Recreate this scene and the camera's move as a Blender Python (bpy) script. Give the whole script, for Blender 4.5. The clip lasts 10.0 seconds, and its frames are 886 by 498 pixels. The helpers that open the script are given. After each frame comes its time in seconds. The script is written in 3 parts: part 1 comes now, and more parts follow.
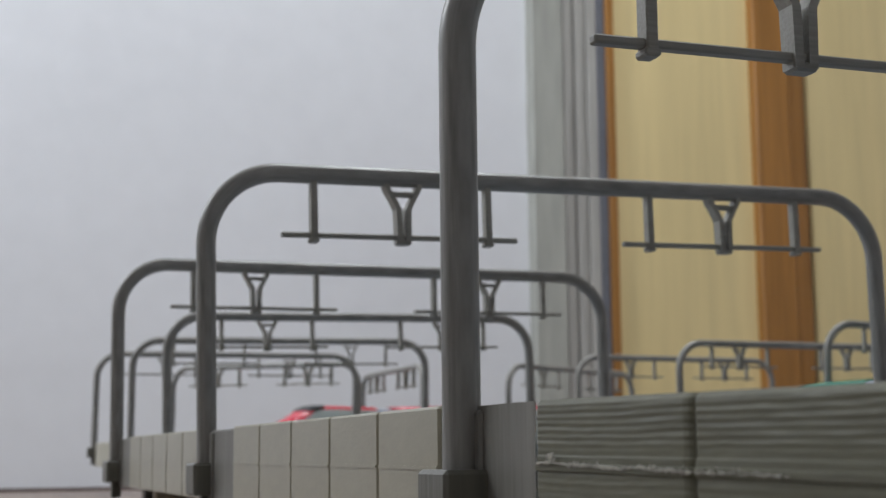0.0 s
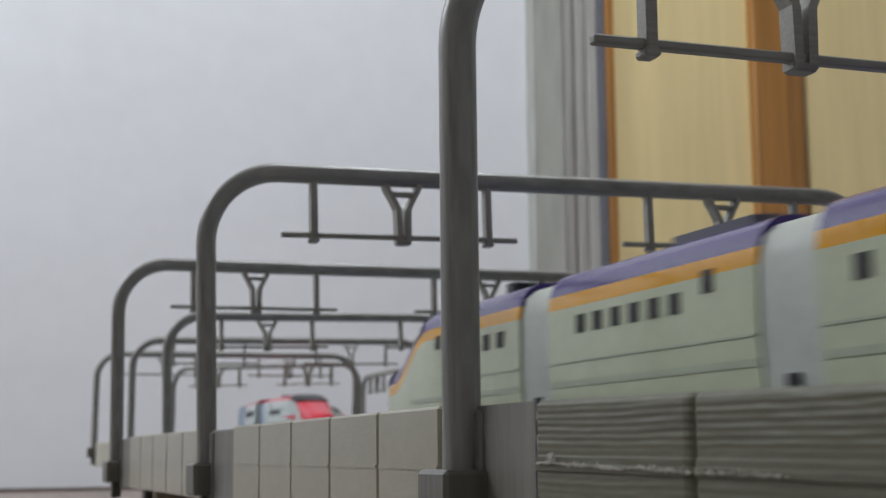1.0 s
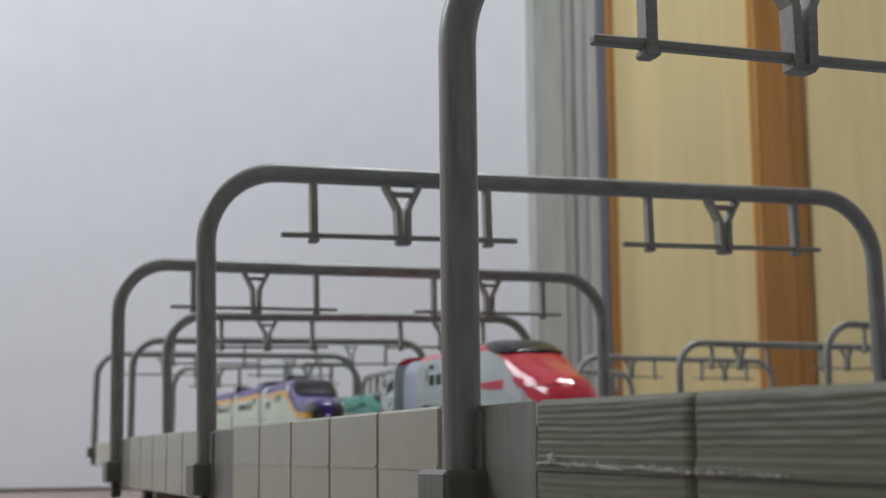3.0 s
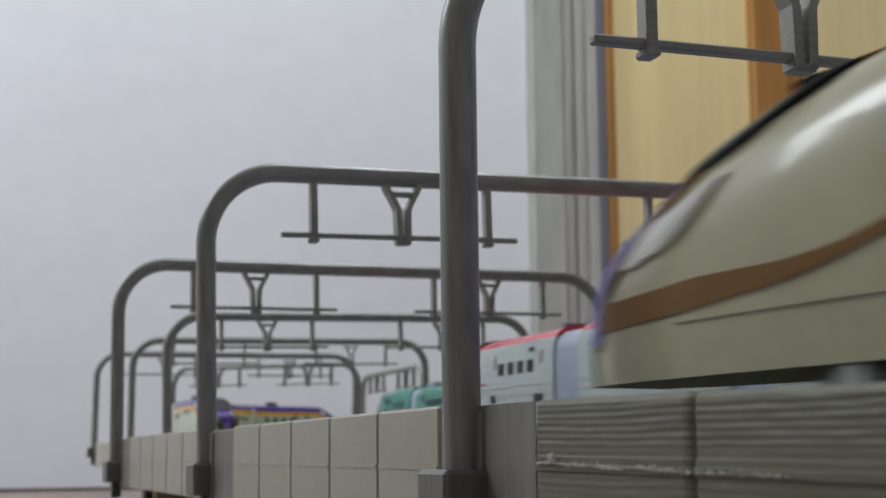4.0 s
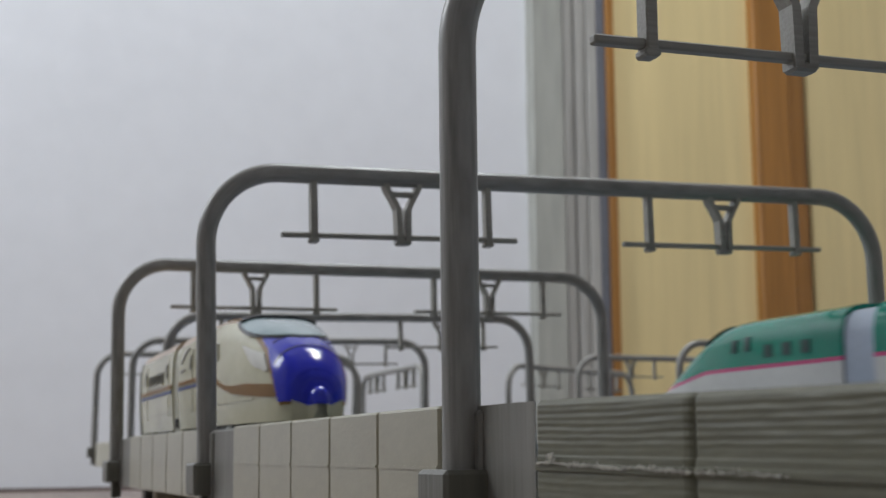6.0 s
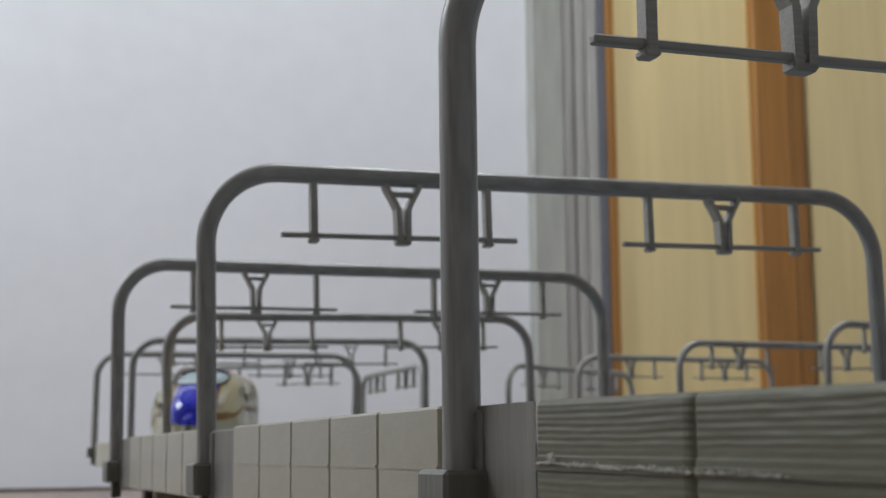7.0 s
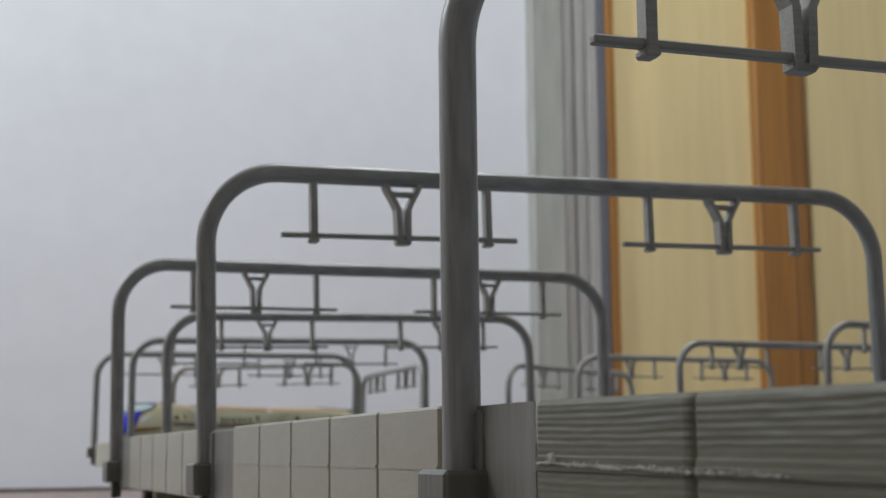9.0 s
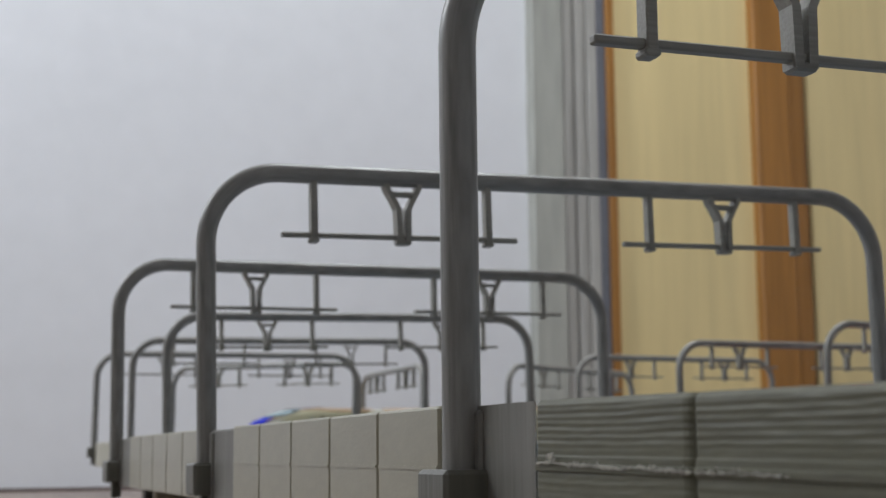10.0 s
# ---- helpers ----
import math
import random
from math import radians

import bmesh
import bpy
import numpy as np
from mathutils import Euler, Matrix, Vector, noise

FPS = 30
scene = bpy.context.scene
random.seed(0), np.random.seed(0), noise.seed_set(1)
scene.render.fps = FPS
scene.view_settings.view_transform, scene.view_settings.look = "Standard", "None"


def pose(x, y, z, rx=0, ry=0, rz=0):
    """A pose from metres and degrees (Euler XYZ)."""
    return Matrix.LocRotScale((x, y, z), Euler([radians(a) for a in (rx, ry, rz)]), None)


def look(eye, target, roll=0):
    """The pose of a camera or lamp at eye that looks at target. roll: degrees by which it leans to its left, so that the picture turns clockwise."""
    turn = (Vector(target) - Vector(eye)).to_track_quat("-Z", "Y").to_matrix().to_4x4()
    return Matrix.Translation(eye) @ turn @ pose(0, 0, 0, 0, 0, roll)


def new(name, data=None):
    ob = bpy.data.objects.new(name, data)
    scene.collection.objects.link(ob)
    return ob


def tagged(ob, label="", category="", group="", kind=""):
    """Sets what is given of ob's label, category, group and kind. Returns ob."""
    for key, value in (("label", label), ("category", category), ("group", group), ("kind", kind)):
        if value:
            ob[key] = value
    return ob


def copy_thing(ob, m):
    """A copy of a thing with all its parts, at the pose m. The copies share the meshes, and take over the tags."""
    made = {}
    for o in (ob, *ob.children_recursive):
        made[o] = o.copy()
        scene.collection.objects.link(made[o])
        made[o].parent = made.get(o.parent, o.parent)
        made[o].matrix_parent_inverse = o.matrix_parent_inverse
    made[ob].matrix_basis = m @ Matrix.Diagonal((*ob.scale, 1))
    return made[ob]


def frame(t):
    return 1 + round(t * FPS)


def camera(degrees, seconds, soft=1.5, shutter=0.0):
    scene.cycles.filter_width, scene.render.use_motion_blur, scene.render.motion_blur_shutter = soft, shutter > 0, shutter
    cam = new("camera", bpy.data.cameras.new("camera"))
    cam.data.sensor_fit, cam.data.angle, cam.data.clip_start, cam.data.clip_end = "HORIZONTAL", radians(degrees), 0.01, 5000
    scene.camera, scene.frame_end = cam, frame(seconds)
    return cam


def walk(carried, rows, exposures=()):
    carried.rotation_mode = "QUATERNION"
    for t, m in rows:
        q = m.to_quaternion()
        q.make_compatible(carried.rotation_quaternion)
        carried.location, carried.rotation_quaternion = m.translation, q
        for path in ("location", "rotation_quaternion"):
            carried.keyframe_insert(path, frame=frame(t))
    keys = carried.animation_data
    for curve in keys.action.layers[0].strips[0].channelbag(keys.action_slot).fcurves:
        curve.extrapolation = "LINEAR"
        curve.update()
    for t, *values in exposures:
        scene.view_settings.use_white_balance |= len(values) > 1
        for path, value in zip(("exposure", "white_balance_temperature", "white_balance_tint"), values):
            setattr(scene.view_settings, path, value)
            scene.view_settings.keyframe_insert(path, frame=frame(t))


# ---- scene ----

# ---- camera and its stand ----
CAM_Z = 0.060
cam = camera(34.83, 10.0, soft=1.45, shutter=0.36)
cam.data.dof.use_dof, cam.data.dof.focus_distance, cam.data.dof.aperture_fstop = True, 0.25, 54


def still_view():
    yaw, pitch = radians(20.025), radians(8.159)
    ahead = Vector((math.sin(yaw) * math.cos(pitch), math.cos(yaw) * math.cos(pitch), math.sin(pitch)))
    eye = Vector((0, 0, CAM_Z))
    return look(eye, eye + ahead, -0.5)


walk(cam, [(0, still_view()), (10, still_view())])

# ---- light ----
world = bpy.data.worlds.new("world")
scene.world = world
world.use_nodes = True
sky = world.node_tree.nodes.new("ShaderNodeTexSky")
sky.sky_type, sky.sun_disc, sky.sun_elevation, sky.sun_rotation = "NISHITA", False, radians(35), radians(200)
world.node_tree.links.new(sky.outputs[0], world.node_tree.nodes["Background"].inputs[0])
world.node_tree.nodes["Background"].inputs[1].default_value = 0.1
scene.view_settings.exposure = 0.0


def area_lamp(name, m, w, h, power, colour):
    data = bpy.data.lights.new(name, "AREA")
    data.shape, data.size, data.size_y, data.energy, data.color = "RECTANGLE", w, h, power, colour
    ob = new(name, data)
    ob.matrix_world = m
    return ob


# the two tubes of the ceiling lamp and the daylight in its window
for lamp_y in (1.17, 1.43):
    area_lamp("ceiling_lamp_light", look((0.8, lamp_y, 2.28), (0.8, lamp_y, 0)), 0.52, 0.09, 13.6, (0.91, 0.955, 1.0))
area_lamp("window_light", look((-1.16, 1.75, 1.45), (1.0, 1.7, 0.8)), 0.85, 0.85, 28, (0.90, 0.95, 1.0))


# ---- materials ----
def material(name, colour, rough=0.5, metal=0.0, spread=0.12, scale=40.0, bump=0.0, bump_scale=300.0, stretch=(1, 1, 1), coat=0.0, second=None, fine=6.0):
    """Noise at two scales over the base colour, with a fine relief."""
    m = bpy.data.materials.new(name)
    m.use_nodes = True
    nt = m.node_tree
    n, l = nt.nodes, nt.links
    b = n["Principled BSDF"]
    b.inputs["Roughness"].default_value, b.inputs["Metallic"].default_value = rough, metal
    b.inputs["Coat Weight"].default_value = coat
    tc, mp = n.new("ShaderNodeTexCoord"), n.new("ShaderNodeMapping")
    mp.inputs["Scale"].default_value = stretch
    l.new(tc.outputs["Object"], mp.inputs["Vector"])
    big, small, mix = n.new("ShaderNodeTexNoise"), n.new("ShaderNodeTexNoise"), n.new("ShaderNodeMath")
    big.inputs["Scale"].default_value, small.inputs["Scale"].default_value = scale, scale * fine
    for t in (big, small):
        l.new(mp.outputs[0], t.inputs["Vector"])
        t.inputs["Detail"].default_value = 4
    mix.operation = "ADD"
    l.new(big.outputs["Fac"], mix.inputs[0])
    l.new(small.outputs["Fac"], mix.inputs[1])
    ramp = n.new("ShaderNodeValToRGB")
    half = n.new("ShaderNodeMath")
    half.operation, half.inputs[1].default_value = "MULTIPLY", 0.5
    l.new(mix.outputs[0], half.inputs[0])
    l.new(half.outputs[0], ramp.inputs[0])
    dark = second or [c * (1 - spread) for c in colour]
    light = [min(1, c * (1 + spread * 0.6)) for c in colour]
    ramp.color_ramp.elements[0].position, ramp.color_ramp.elements[1].position = 0.36, 0.64
    ramp.color_ramp.elements[0].color, ramp.color_ramp.elements[1].color = (*dark, 1), (*light, 1)
    l.new(ramp.outputs[0], b.inputs["Base Color"])
    if bump:
        bp, bt = n.new("ShaderNodeBump"), n.new("ShaderNodeTexNoise")
        bt.inputs["Scale"].default_value = bump_scale
        l.new(mp.outputs[0], bt.inputs["Vector"])
        bp.inputs["Strength"].default_value, bp.inputs["Distance"].default_value = bump, 0.0006
        l.new(bt.outputs["Fac"], bp.inputs["Height"])
        l.new(bp.outputs[0], b.inputs["Normal"])
    return m


# printed plastic: long fine streaks along the layers
POLE = material("grey_print_tube", (0.272, 0.265, 0.243), 0.36, spread=0.34, scale=330, stretch=(0.05, 1, 0.05), bump=0.25, bump_scale=900)
BEAM = material("grey_print_beam", (0.31, 0.297, 0.255), 0.44, spread=0.2, scale=260, stretch=(0.02, 1, 1), bump=0.2, bump_scale=900)
WALLP = material("grey_print_panel", (0.405, 0.38, 0.282), 0.28, spread=0.07, scale=45, stretch=(1, 1, 2.5), bump=0.07, bump_scale=500)
POSTP = material("grey_print_post", (0.142, 0.139, 0.113), 0.36, spread=0.25, scale=160, stretch=(1, 1, 0.05), bump=0.2, bump_scale=700)
POSTW = material("grey_print_wall_post", (0.215, 0.207, 0.18), 0.4, spread=0.22, scale=120, stretch=(1, 1, 0.06), bump=0.15, bump_scale=700)
RIBP = material("grey_print_ribbed", (0.142, 0.138, 0.088), 0.5, spread=0.2, scale=220, stretch=(0.12, 0.12, 1), bump=0.3, bump_scale=900)
FRAYP = material("frayed_print", (0.72, 0.70, 0.62), 0.5, spread=0.3, scale=500)
DECKP = material("grey_deck", (0.24, 0.24, 0.23), 0.5, spread=0.2, scale=120)
RAILP = material("blue_grey_track", (0.20, 0.24, 0.30), 0.4, spread=0.12, scale=60)
PIERP = material("dark_pier", (0.09, 0.075, 0.065), 0.5, spread=0.3, scale=80)
PIERW = material("pale_pier", (0.42, 0.36, 0.26), 0.55, spread=0.2, scale=50, stretch=(1, 1, 0.2))
PLASTER = material("white_wall", (0.715, 0.722, 0.75), 0.85, spread=0.035, scale=3.0, bump=0.25, bump_scale=160)
CEIL = material("ceiling_white", (0.82, 0.81, 0.79), 0.9, spread=0.04, scale=3)
FLOORM = material("wood_floor", (0.25, 0.195, 0.165), 0.45, spread=0.4, scale=9, stretch=(1, 0.12, 1), bump=0.1)
BASEM = material("baseboard_wood", (0.13, 0.095, 0.085), 0.5, spread=0.25, scale=14)
PILLAR = material("grey_frame", (0.385, 0.388, 0.352), 0.5, spread=0.18, scale=9, stretch=(1, 1, 0.15))
JAMB = material("brown_grey_jamb", (0.41, 0.40, 0.375), 0.5, spread=0.22, scale=22, stretch=(1, 1, 0.05))
EDGE = material("blue_grey_edge", (0.19, 0.20, 0.235), 0.45, spread=0.12, scale=12)
MAPLE = material("pale_veneer", (0.76, 0.615, 0.315), 0.42, spread=0.10, scale=7, stretch=(1, 1, 0.06), bump=0.06)
STILE = material("orange_brown_wood", (0.34, 0.155, 0.035), 0.4, spread=0.3, scale=16, stretch=(1, 1, 0.04), bump=0.1)
SHADOWGAP = material("door_gap_shade", (0.05, 0.03, 0.02), 0.7)
BLACK = material("black_plastic", (0.012, 0.012, 0.014), 0.35)
GANG = material("grey_gangway", (0.50, 0.53, 0.47), 0.5, spread=0.1, scale=60)
GANGB = material("blue_grey_gangway", (0.36, 0.41, 0.49), 0.5, spread=0.1, scale=60)
GLASSD = material("dark_window_print", (0.016, 0.015, 0.014), 0.6)
GREENW = material("green_window_print", (0.006, 0.045, 0.038), 0.5)
TINTED = material("olive_window_print", (0.042, 0.036, 0.026), 0.6, spread=0.3, scale=300)
IVORYG = material("grey_ivory_gangway", (0.46, 0.45, 0.36), 0.5, spread=0.1, scale=60)
HUB = material("pale_hub_plastic", (0.42, 0.42, 0.39), 0.45, spread=0.15, scale=200)
STEEL = material("axle_metal", (0.45, 0.45, 0.46), 0.35, metal=0.8)


def gloss(name, colour, rough=0.14):
    m = material(name, colour, rough, spread=0.07, scale=55, coat=0.15, bump=0.03, bump_scale=160)
    m.node_tree.nodes["Principled BSDF"].inputs["Specular IOR Level"].default_value = 0.32
    return m


IVORY = gloss("ivory_plastic", (0.53, 0.50, 0.335), 0.19)
COBALT = gloss("cobalt_plastic", (0.018, 0.028, 0.50))
BRONZE = gloss("bronze_paint", (0.205, 0.093, 0.005), 0.55)
BLUELINE = gloss("blue_line_paint", (0.008, 0.030, 0.17), 0.5)
ROOFGREY = gloss("bronze_roof", (0.42, 0.29, 0.175), 0.3)
MINT = gloss("pale_mint_plastic", (0.57, 0.61, 0.43))
PURPLE = gloss("purple_plastic", (0.062, 0.033, 0.19), 0.22)
AMBER = gloss("amber_paint", (0.75, 0.36, 0.01))
SILVERW = gloss("silver_white_plastic", (0.50, 0.55, 0.525))
CRIMSON = gloss("crimson_plastic", (0.62, 0.035, 0.06))
GREEN = gloss("green_plastic", (0.004, 0.215, 0.145))
PINK = gloss("pink_paint", (0.55, 0.09, 0.22))
PEARL = gloss("pearl_white_plastic", (0.60, 0.60, 0.58))
LENS = gloss("clear_headlight", (0.66, 0.65, 0.58), 0.08)
SCREEN = gloss("smoked_windscreen", (0.28, 0.37, 0.39), 0.12)
# the mint darkened, for the shade in the moulded grooves
MINT_SHADED = gloss("mint_groove_shade", (0.45, 0.49, 0.36), 0.3)
COBALTD = gloss("dark_cobalt_groove", (0.006, 0.010, 0.12), 0.3)
MOUTH = material("dark_brown_inside", (0.030, 0.021, 0.017), 0.5, spread=0.2, scale=120)
SCREEND = material("black_windscreen", (0.012, 0.011, 0.012), 0.22)
SCREEND.node_tree.nodes["Principled BSDF"].inputs["Specular IOR Level"].default_value = 0.18


# ---- small builders ----
def mesh_of(name, bm, mat, smooth=False):
    me = bpy.data.meshes.new(name)
    bmesh.ops.recalc_face_normals(bm, faces=bm.faces[:])
    bm.to_mesh(me)
    bm.free()
    me.materials.append(mat)
    if smooth:
        for p in me.polygons:
            p.use_smooth = True
        me.set_sharp_from_angle(angle=radians(42))
    return me


def part(name, bm, mat, parent=None, label="", smooth=False):
    ob = new(name, mesh_of(name, bm, mat, smooth))
    if parent is not None:
        ob.parent = parent
    if label:
        ob["label"] = label
    return ob


def thing(name, label, category, group="", kind="", at=None):
    ob = new(name)
    ob.empty_display_size = 0.02
    if at is not None:
        ob.matrix_world = at
    return tagged(ob, label, category, group, kind)


def box(bm, x0, x1, y0, y1, z0, z1, bevel=0.0):
    m = Matrix.LocRotScale(((x0 + x1) / 2, (y0 + y1) / 2, (z0 + z1) / 2), None, (abs(x1 - x0), abs(y1 - y0), abs(z1 - z0)))
    vs = bmesh.ops.create_cube(bm, size=1, matrix=m)["verts"]
    if bevel:
        es = list({e for v in vs for e in v.link_edges})
        bmesh.ops.bevel(bm, geom=es, offset=bevel, segments=1, affect="EDGES")
    return bm


def boxed(x0, x1, y0, y1, z0, z1, bevel=0.0):
    return box(bmesh.new(), x0, x1, y0, y1, z0, z1, bevel)


def sweep(bm, pts, r, sides=14):
    """A round tube along pts that lie in the plane y = const."""
    rings = []
    for i, p in enumerate(pts):
        p = Vector(p)
        a, b = Vector(pts[max(i - 1, 0)]), Vector(pts[min(i + 1, len(pts) - 1)])
        d = (b - a).normalized()
        side = Vector((0, 1, 0))
        up = d.cross(side).normalized()
        rings.append([bm.verts.new(p + r * (math.cos(t) * side + math.sin(t) * up)) for t in (2 * math.pi * k / sides for k in range(sides))])
    for a, b in zip(rings, rings[1:]):
        for k in range(sides):
            bm.faces.new((a[k], a[(k + 1) % sides], b[(k + 1) % sides], b[k]))
    bm.faces.new(rings[0])
    bm.faces.new(rings[-1])
    return bm


# ---- the line's plan: a long oval of four parallel tracks ----
NEAR_X, FAR_X = 0.201, 0.738


def centre_line():
    p = [(NEAR_X, 0.08), (NEAR_X, 0.2), (0.2025, 0.43), (0.2045, 0.64), (0.2075, 0.69), (0.2325, 0.77), (0.2575, 0.845), (0.2635, 0.89), (0.271, 1.0), (0.275, 1.12), (0.275, 1.23)]
    for a in range(164, -1, -12):
        p.append((0.500 + 0.238 * math.cos(radians(a)), 1.285 + 0.236 * math.sin(radians(a))))
    p += [(FAR_X, 1.14), (FAR_X, 0.92), (FAR_X, 0.7), (FAR_X, 0.4), (FAR_X, 0.15)]
    for a in range(-5, -180, -12):
        p.append((0.4695 + 0.2685 * math.cos(radians(a)), 0.08 + 0.2685 * math.sin(radians(a))))
    p = np.array(p)
    out, n = [], len(p)
    for i in range(n):
        p0, p1, p2, p3 = p[i - 1], p[i], p[(i + 1) % n], p[(i + 2) % n]
        k = max(4, int(np.hypot(*(p2 - p1)) / 0.008))
        for u in np.arange(k) / k:
            out.append(0.5 * (2 * p1 + (p2 - p0) * u + (2 * p0 - 5 * p1 + 4 * p2 - p3) * u * u + (3 * p1 - p0 - 3 * p2 + p3) * u ** 3))
    return np.array(out)


LINE = centre_line()
TAN = np.roll(LINE, -1, axis=0) - np.roll(LINE, 1, axis=0)
TAN /= np.hypot(*TAN.T)[:, None]
NRM = np.c_[TAN[:, 1], -TAN[:, 0]]


def rise(x, y):
    """The far half of the line stands a few millimetres higher."""
    u = max(0.0, min(1.0, max((y - 0.8) / 0.35, (x - 0.52) / 0.12)))
    return 0.0031 * u * u * (3 - 2 * u)


def sway(off, x, y):
    """The outer track is laid slightly crooked beside the camera."""
    if off > -0.06 or off < -0.11 or x > 0.3:
        return 0.0
    y_at = (-0.2, -0.1, 0.0, 0.05, 0.09, 0.13, 0.165, 0.20, 0.235, 0.27, 0.32)
    dx = (0.0, 0.022, 0.024, 0.017, 0.010, 0.0040, -0.0016, -0.0042, -0.0034, -0.0014, 0.0)
    return float(sum(np.interp(y + d, y_at, dx) for d in (-0.02, 0.0, 0.02)) / 3)


class Track:
    """A line parallel to the centre line; s runs away from the camera on the near side, s = y on its straight."""

    def __init__(self, off):
        q = LINE + NRM * off
        q[:, 0] += [sway(off, x, y) for x, y in q]
        self.q = np.vstack([q, q[:1]])
        self.s = np.r_[0, np.cumsum(np.hypot(*np.diff(self.q, axis=0).T))]
        self.total = self.s[-1]
        self.s0 = 0.08

    def at(self, s):
        s = (s - self.s0) % self.total
        return np.array([np.interp(s, self.s, self.q[:, 0]), np.interp(s, self.s, self.q[:, 1])])

    def place(self, s, z, base=0.04):
        a, b = self.at(s - base), self.at(s + base)
        c = (a + b) / 2
        return Matrix.Translation((c[0], c[1], z + rise(c[0], c[1]))) @ Matrix.Rotation(math.atan2(b[1] - a[1], b[0] - a[0]), 4, "Z")


Z_RAIL, Z_BASE, Z_WALL, Z_LOW = CAM_Z + 0.0010, CAM_Z - 0.0027, CAM_Z + 0.0074, CAM_Z - 0.0140
Z_TOP, Z_BAR = CAM_Z + 0.0866, CAM_Z + 0.0671
HALF = 0.1238


# ---- room ----
def room():
    x0, x1, y0, y1, h = -1.2, 3.0, -1.6, 2.45, 2.4
    tagged(part("floor", boxed(x0 - 0.1, x1 + 0.1, y0 - 0.1, y1 + 0.1, -0.05, 0), FLOORM), "dark brown wooden floor of the room", "floor", kind="structure")
    tagged(part("ceiling", boxed(x0 - 0.1, x1 + 0.1, y0 - 0.1, y1 + 0.1, h, h + 0.05), CEIL), "white ceiling", "ceiling", kind="structure")
    tagged(part("wall_north", boxed(x0, 1.0674, y1, y1 + 0.1, 0, h), PLASTER), "smooth white painted wall with faint smudges", "wall", kind="structure")
    tagged(part("wall_north_2", boxed(2.32, x1, y1, y1 + 0.1, 0, h), PLASTER), "smooth white painted wall", "wall", kind="structure")
    tagged(part("wall_south", boxed(x0, x1, y0 - 0.1, y0, 0, h), PLASTER), "white painted wall", "wall", kind="structure")
    tagged(part("wall_east", boxed(x1, x1 + 0.1, y0, y1, 0, h), PLASTER), "white painted wall", "wall", kind="structure")
    bm = bmesh.new()
    for a, b, c, d in ((y0, 1.1, 0, h), (2.4, y1, 0, h), (1.1, 2.4, 0, 0.85), (1.1, 2.4, 2.05, h)):
        box(bm, x0 - 0.1, x0, a, b, c, d)
    tagged(part("wall_west", bm, PLASTER), "white painted wall with a window opening", "wall", kind="structure")
    tagged(part("baseboard", boxed(x0, 1.0674, y1 - 0.012, y1 - 0.0005, 0.0, 0.006), BASEM), "thin dark strip at the foot of the wall", "baseboard", kind="structure")
    # the door in its grey frame
    door = thing("door_1", "pale veneered sliding doors with orange-brown wooden stiles", "door", kind="structure")
    part("frame_post", boxed(1.0674, 1.1335, y1 - 0.03, y1 + 0.1, 0, h, 0.003), PILLAR, door, "grey painted frame post")
    for a, b, d in ((1.1335, 1.1385, 0.006), (1.1385, 1.1560, 0.020), (1.1560, 1.1650, 0.008), (1.1650, 1.1800, 0.017), (1.1800, 1.1915, 0.009), (1.1915, 1.2136, 0.015)):
        part("jamb_rail", boxed(a, b, y1 - d, y1 + 0.1, 0, h, 0.002), JAMB, door)
    part("jamb_back", boxed(1.1340, 1.2130, y1 - 0.002, y1 + 0.09, 0, h), JAMB, door)
    part("edge_strip", boxed(1.2136, 1.2368, y1 - 0.004, y1 + 0.1, 0, h, 0.002), EDGE, door, "blue-grey edge strip")
    part("wood_edge", boxed(1.2368, 1.2552, y1 - 0.010, y1 + 0.1, 0, h, 0.002), STILE, door)
    part("door_panel", boxed(1.2552, 1.5719, y1 + 0.006, y1 + 0.04, 0, h), MAPLE, door, "pale veneer door leaf")
    part("stile", boxed(1.5719, 1.6551, y1 - 0.016, y1 + 0.04, 0, h, 0.004), STILE, door, "orange-brown wooden stile")
    part("stile", boxed(1.6551, 1.6958, y1 - 0.008, y1 + 0.04, 0, h, 0.003), STILE, door)
    # a solid dark strip stands in for the shade between the leaves
    part("gap", boxed(1.6958, 1.7103, y1 + 0.012, y1 + 0.04, 0, h), SHADOWGAP, door)
    part("door_panel", boxed(1.7103, 2.32, y1 + 0.002, y1 + 0.04, 0, h), MAPLE, door)
    win = thing("window_1", "white framed window in the side wall", "window", kind="structure")
    for a, b, c, d in ((1.1, 1.15, 0.85, 2.05), (2.35, 2.4, 0.85, 2.05), (1.15, 2.35, 0.85, 0.9), (1.15, 2.35, 2.0, 2.05), (1.73, 1.77, 0.9, 2.0)):
        part("window_frame", boxed(x0 - 0.07, x0 - 0.03, a, b, c, d), CEIL, win)
    lamp = thing("ceiling_light", "white ceiling light with two tubes, switched on", "ceiling light")
    part("base", boxed(0.50, 1.10, 1.03, 1.57, h - 0.08, h, 0.01), CEIL, lamp)
    for tube_y in (1.17, 1.43):
        bm = bmesh.new()
        bmesh.ops.create_cone(bm, cap_ends=True, segments=14, radius1=0.014, radius2=0.014, depth=0.52, matrix=Matrix.Translation((0.8, tube_y, h - 0.096)) @ Matrix.Rotation(math.pi / 2, 4, "Y"))
        part("tube", bm, CEIL, lamp, "white fluorescent tube", smooth=True)


room()


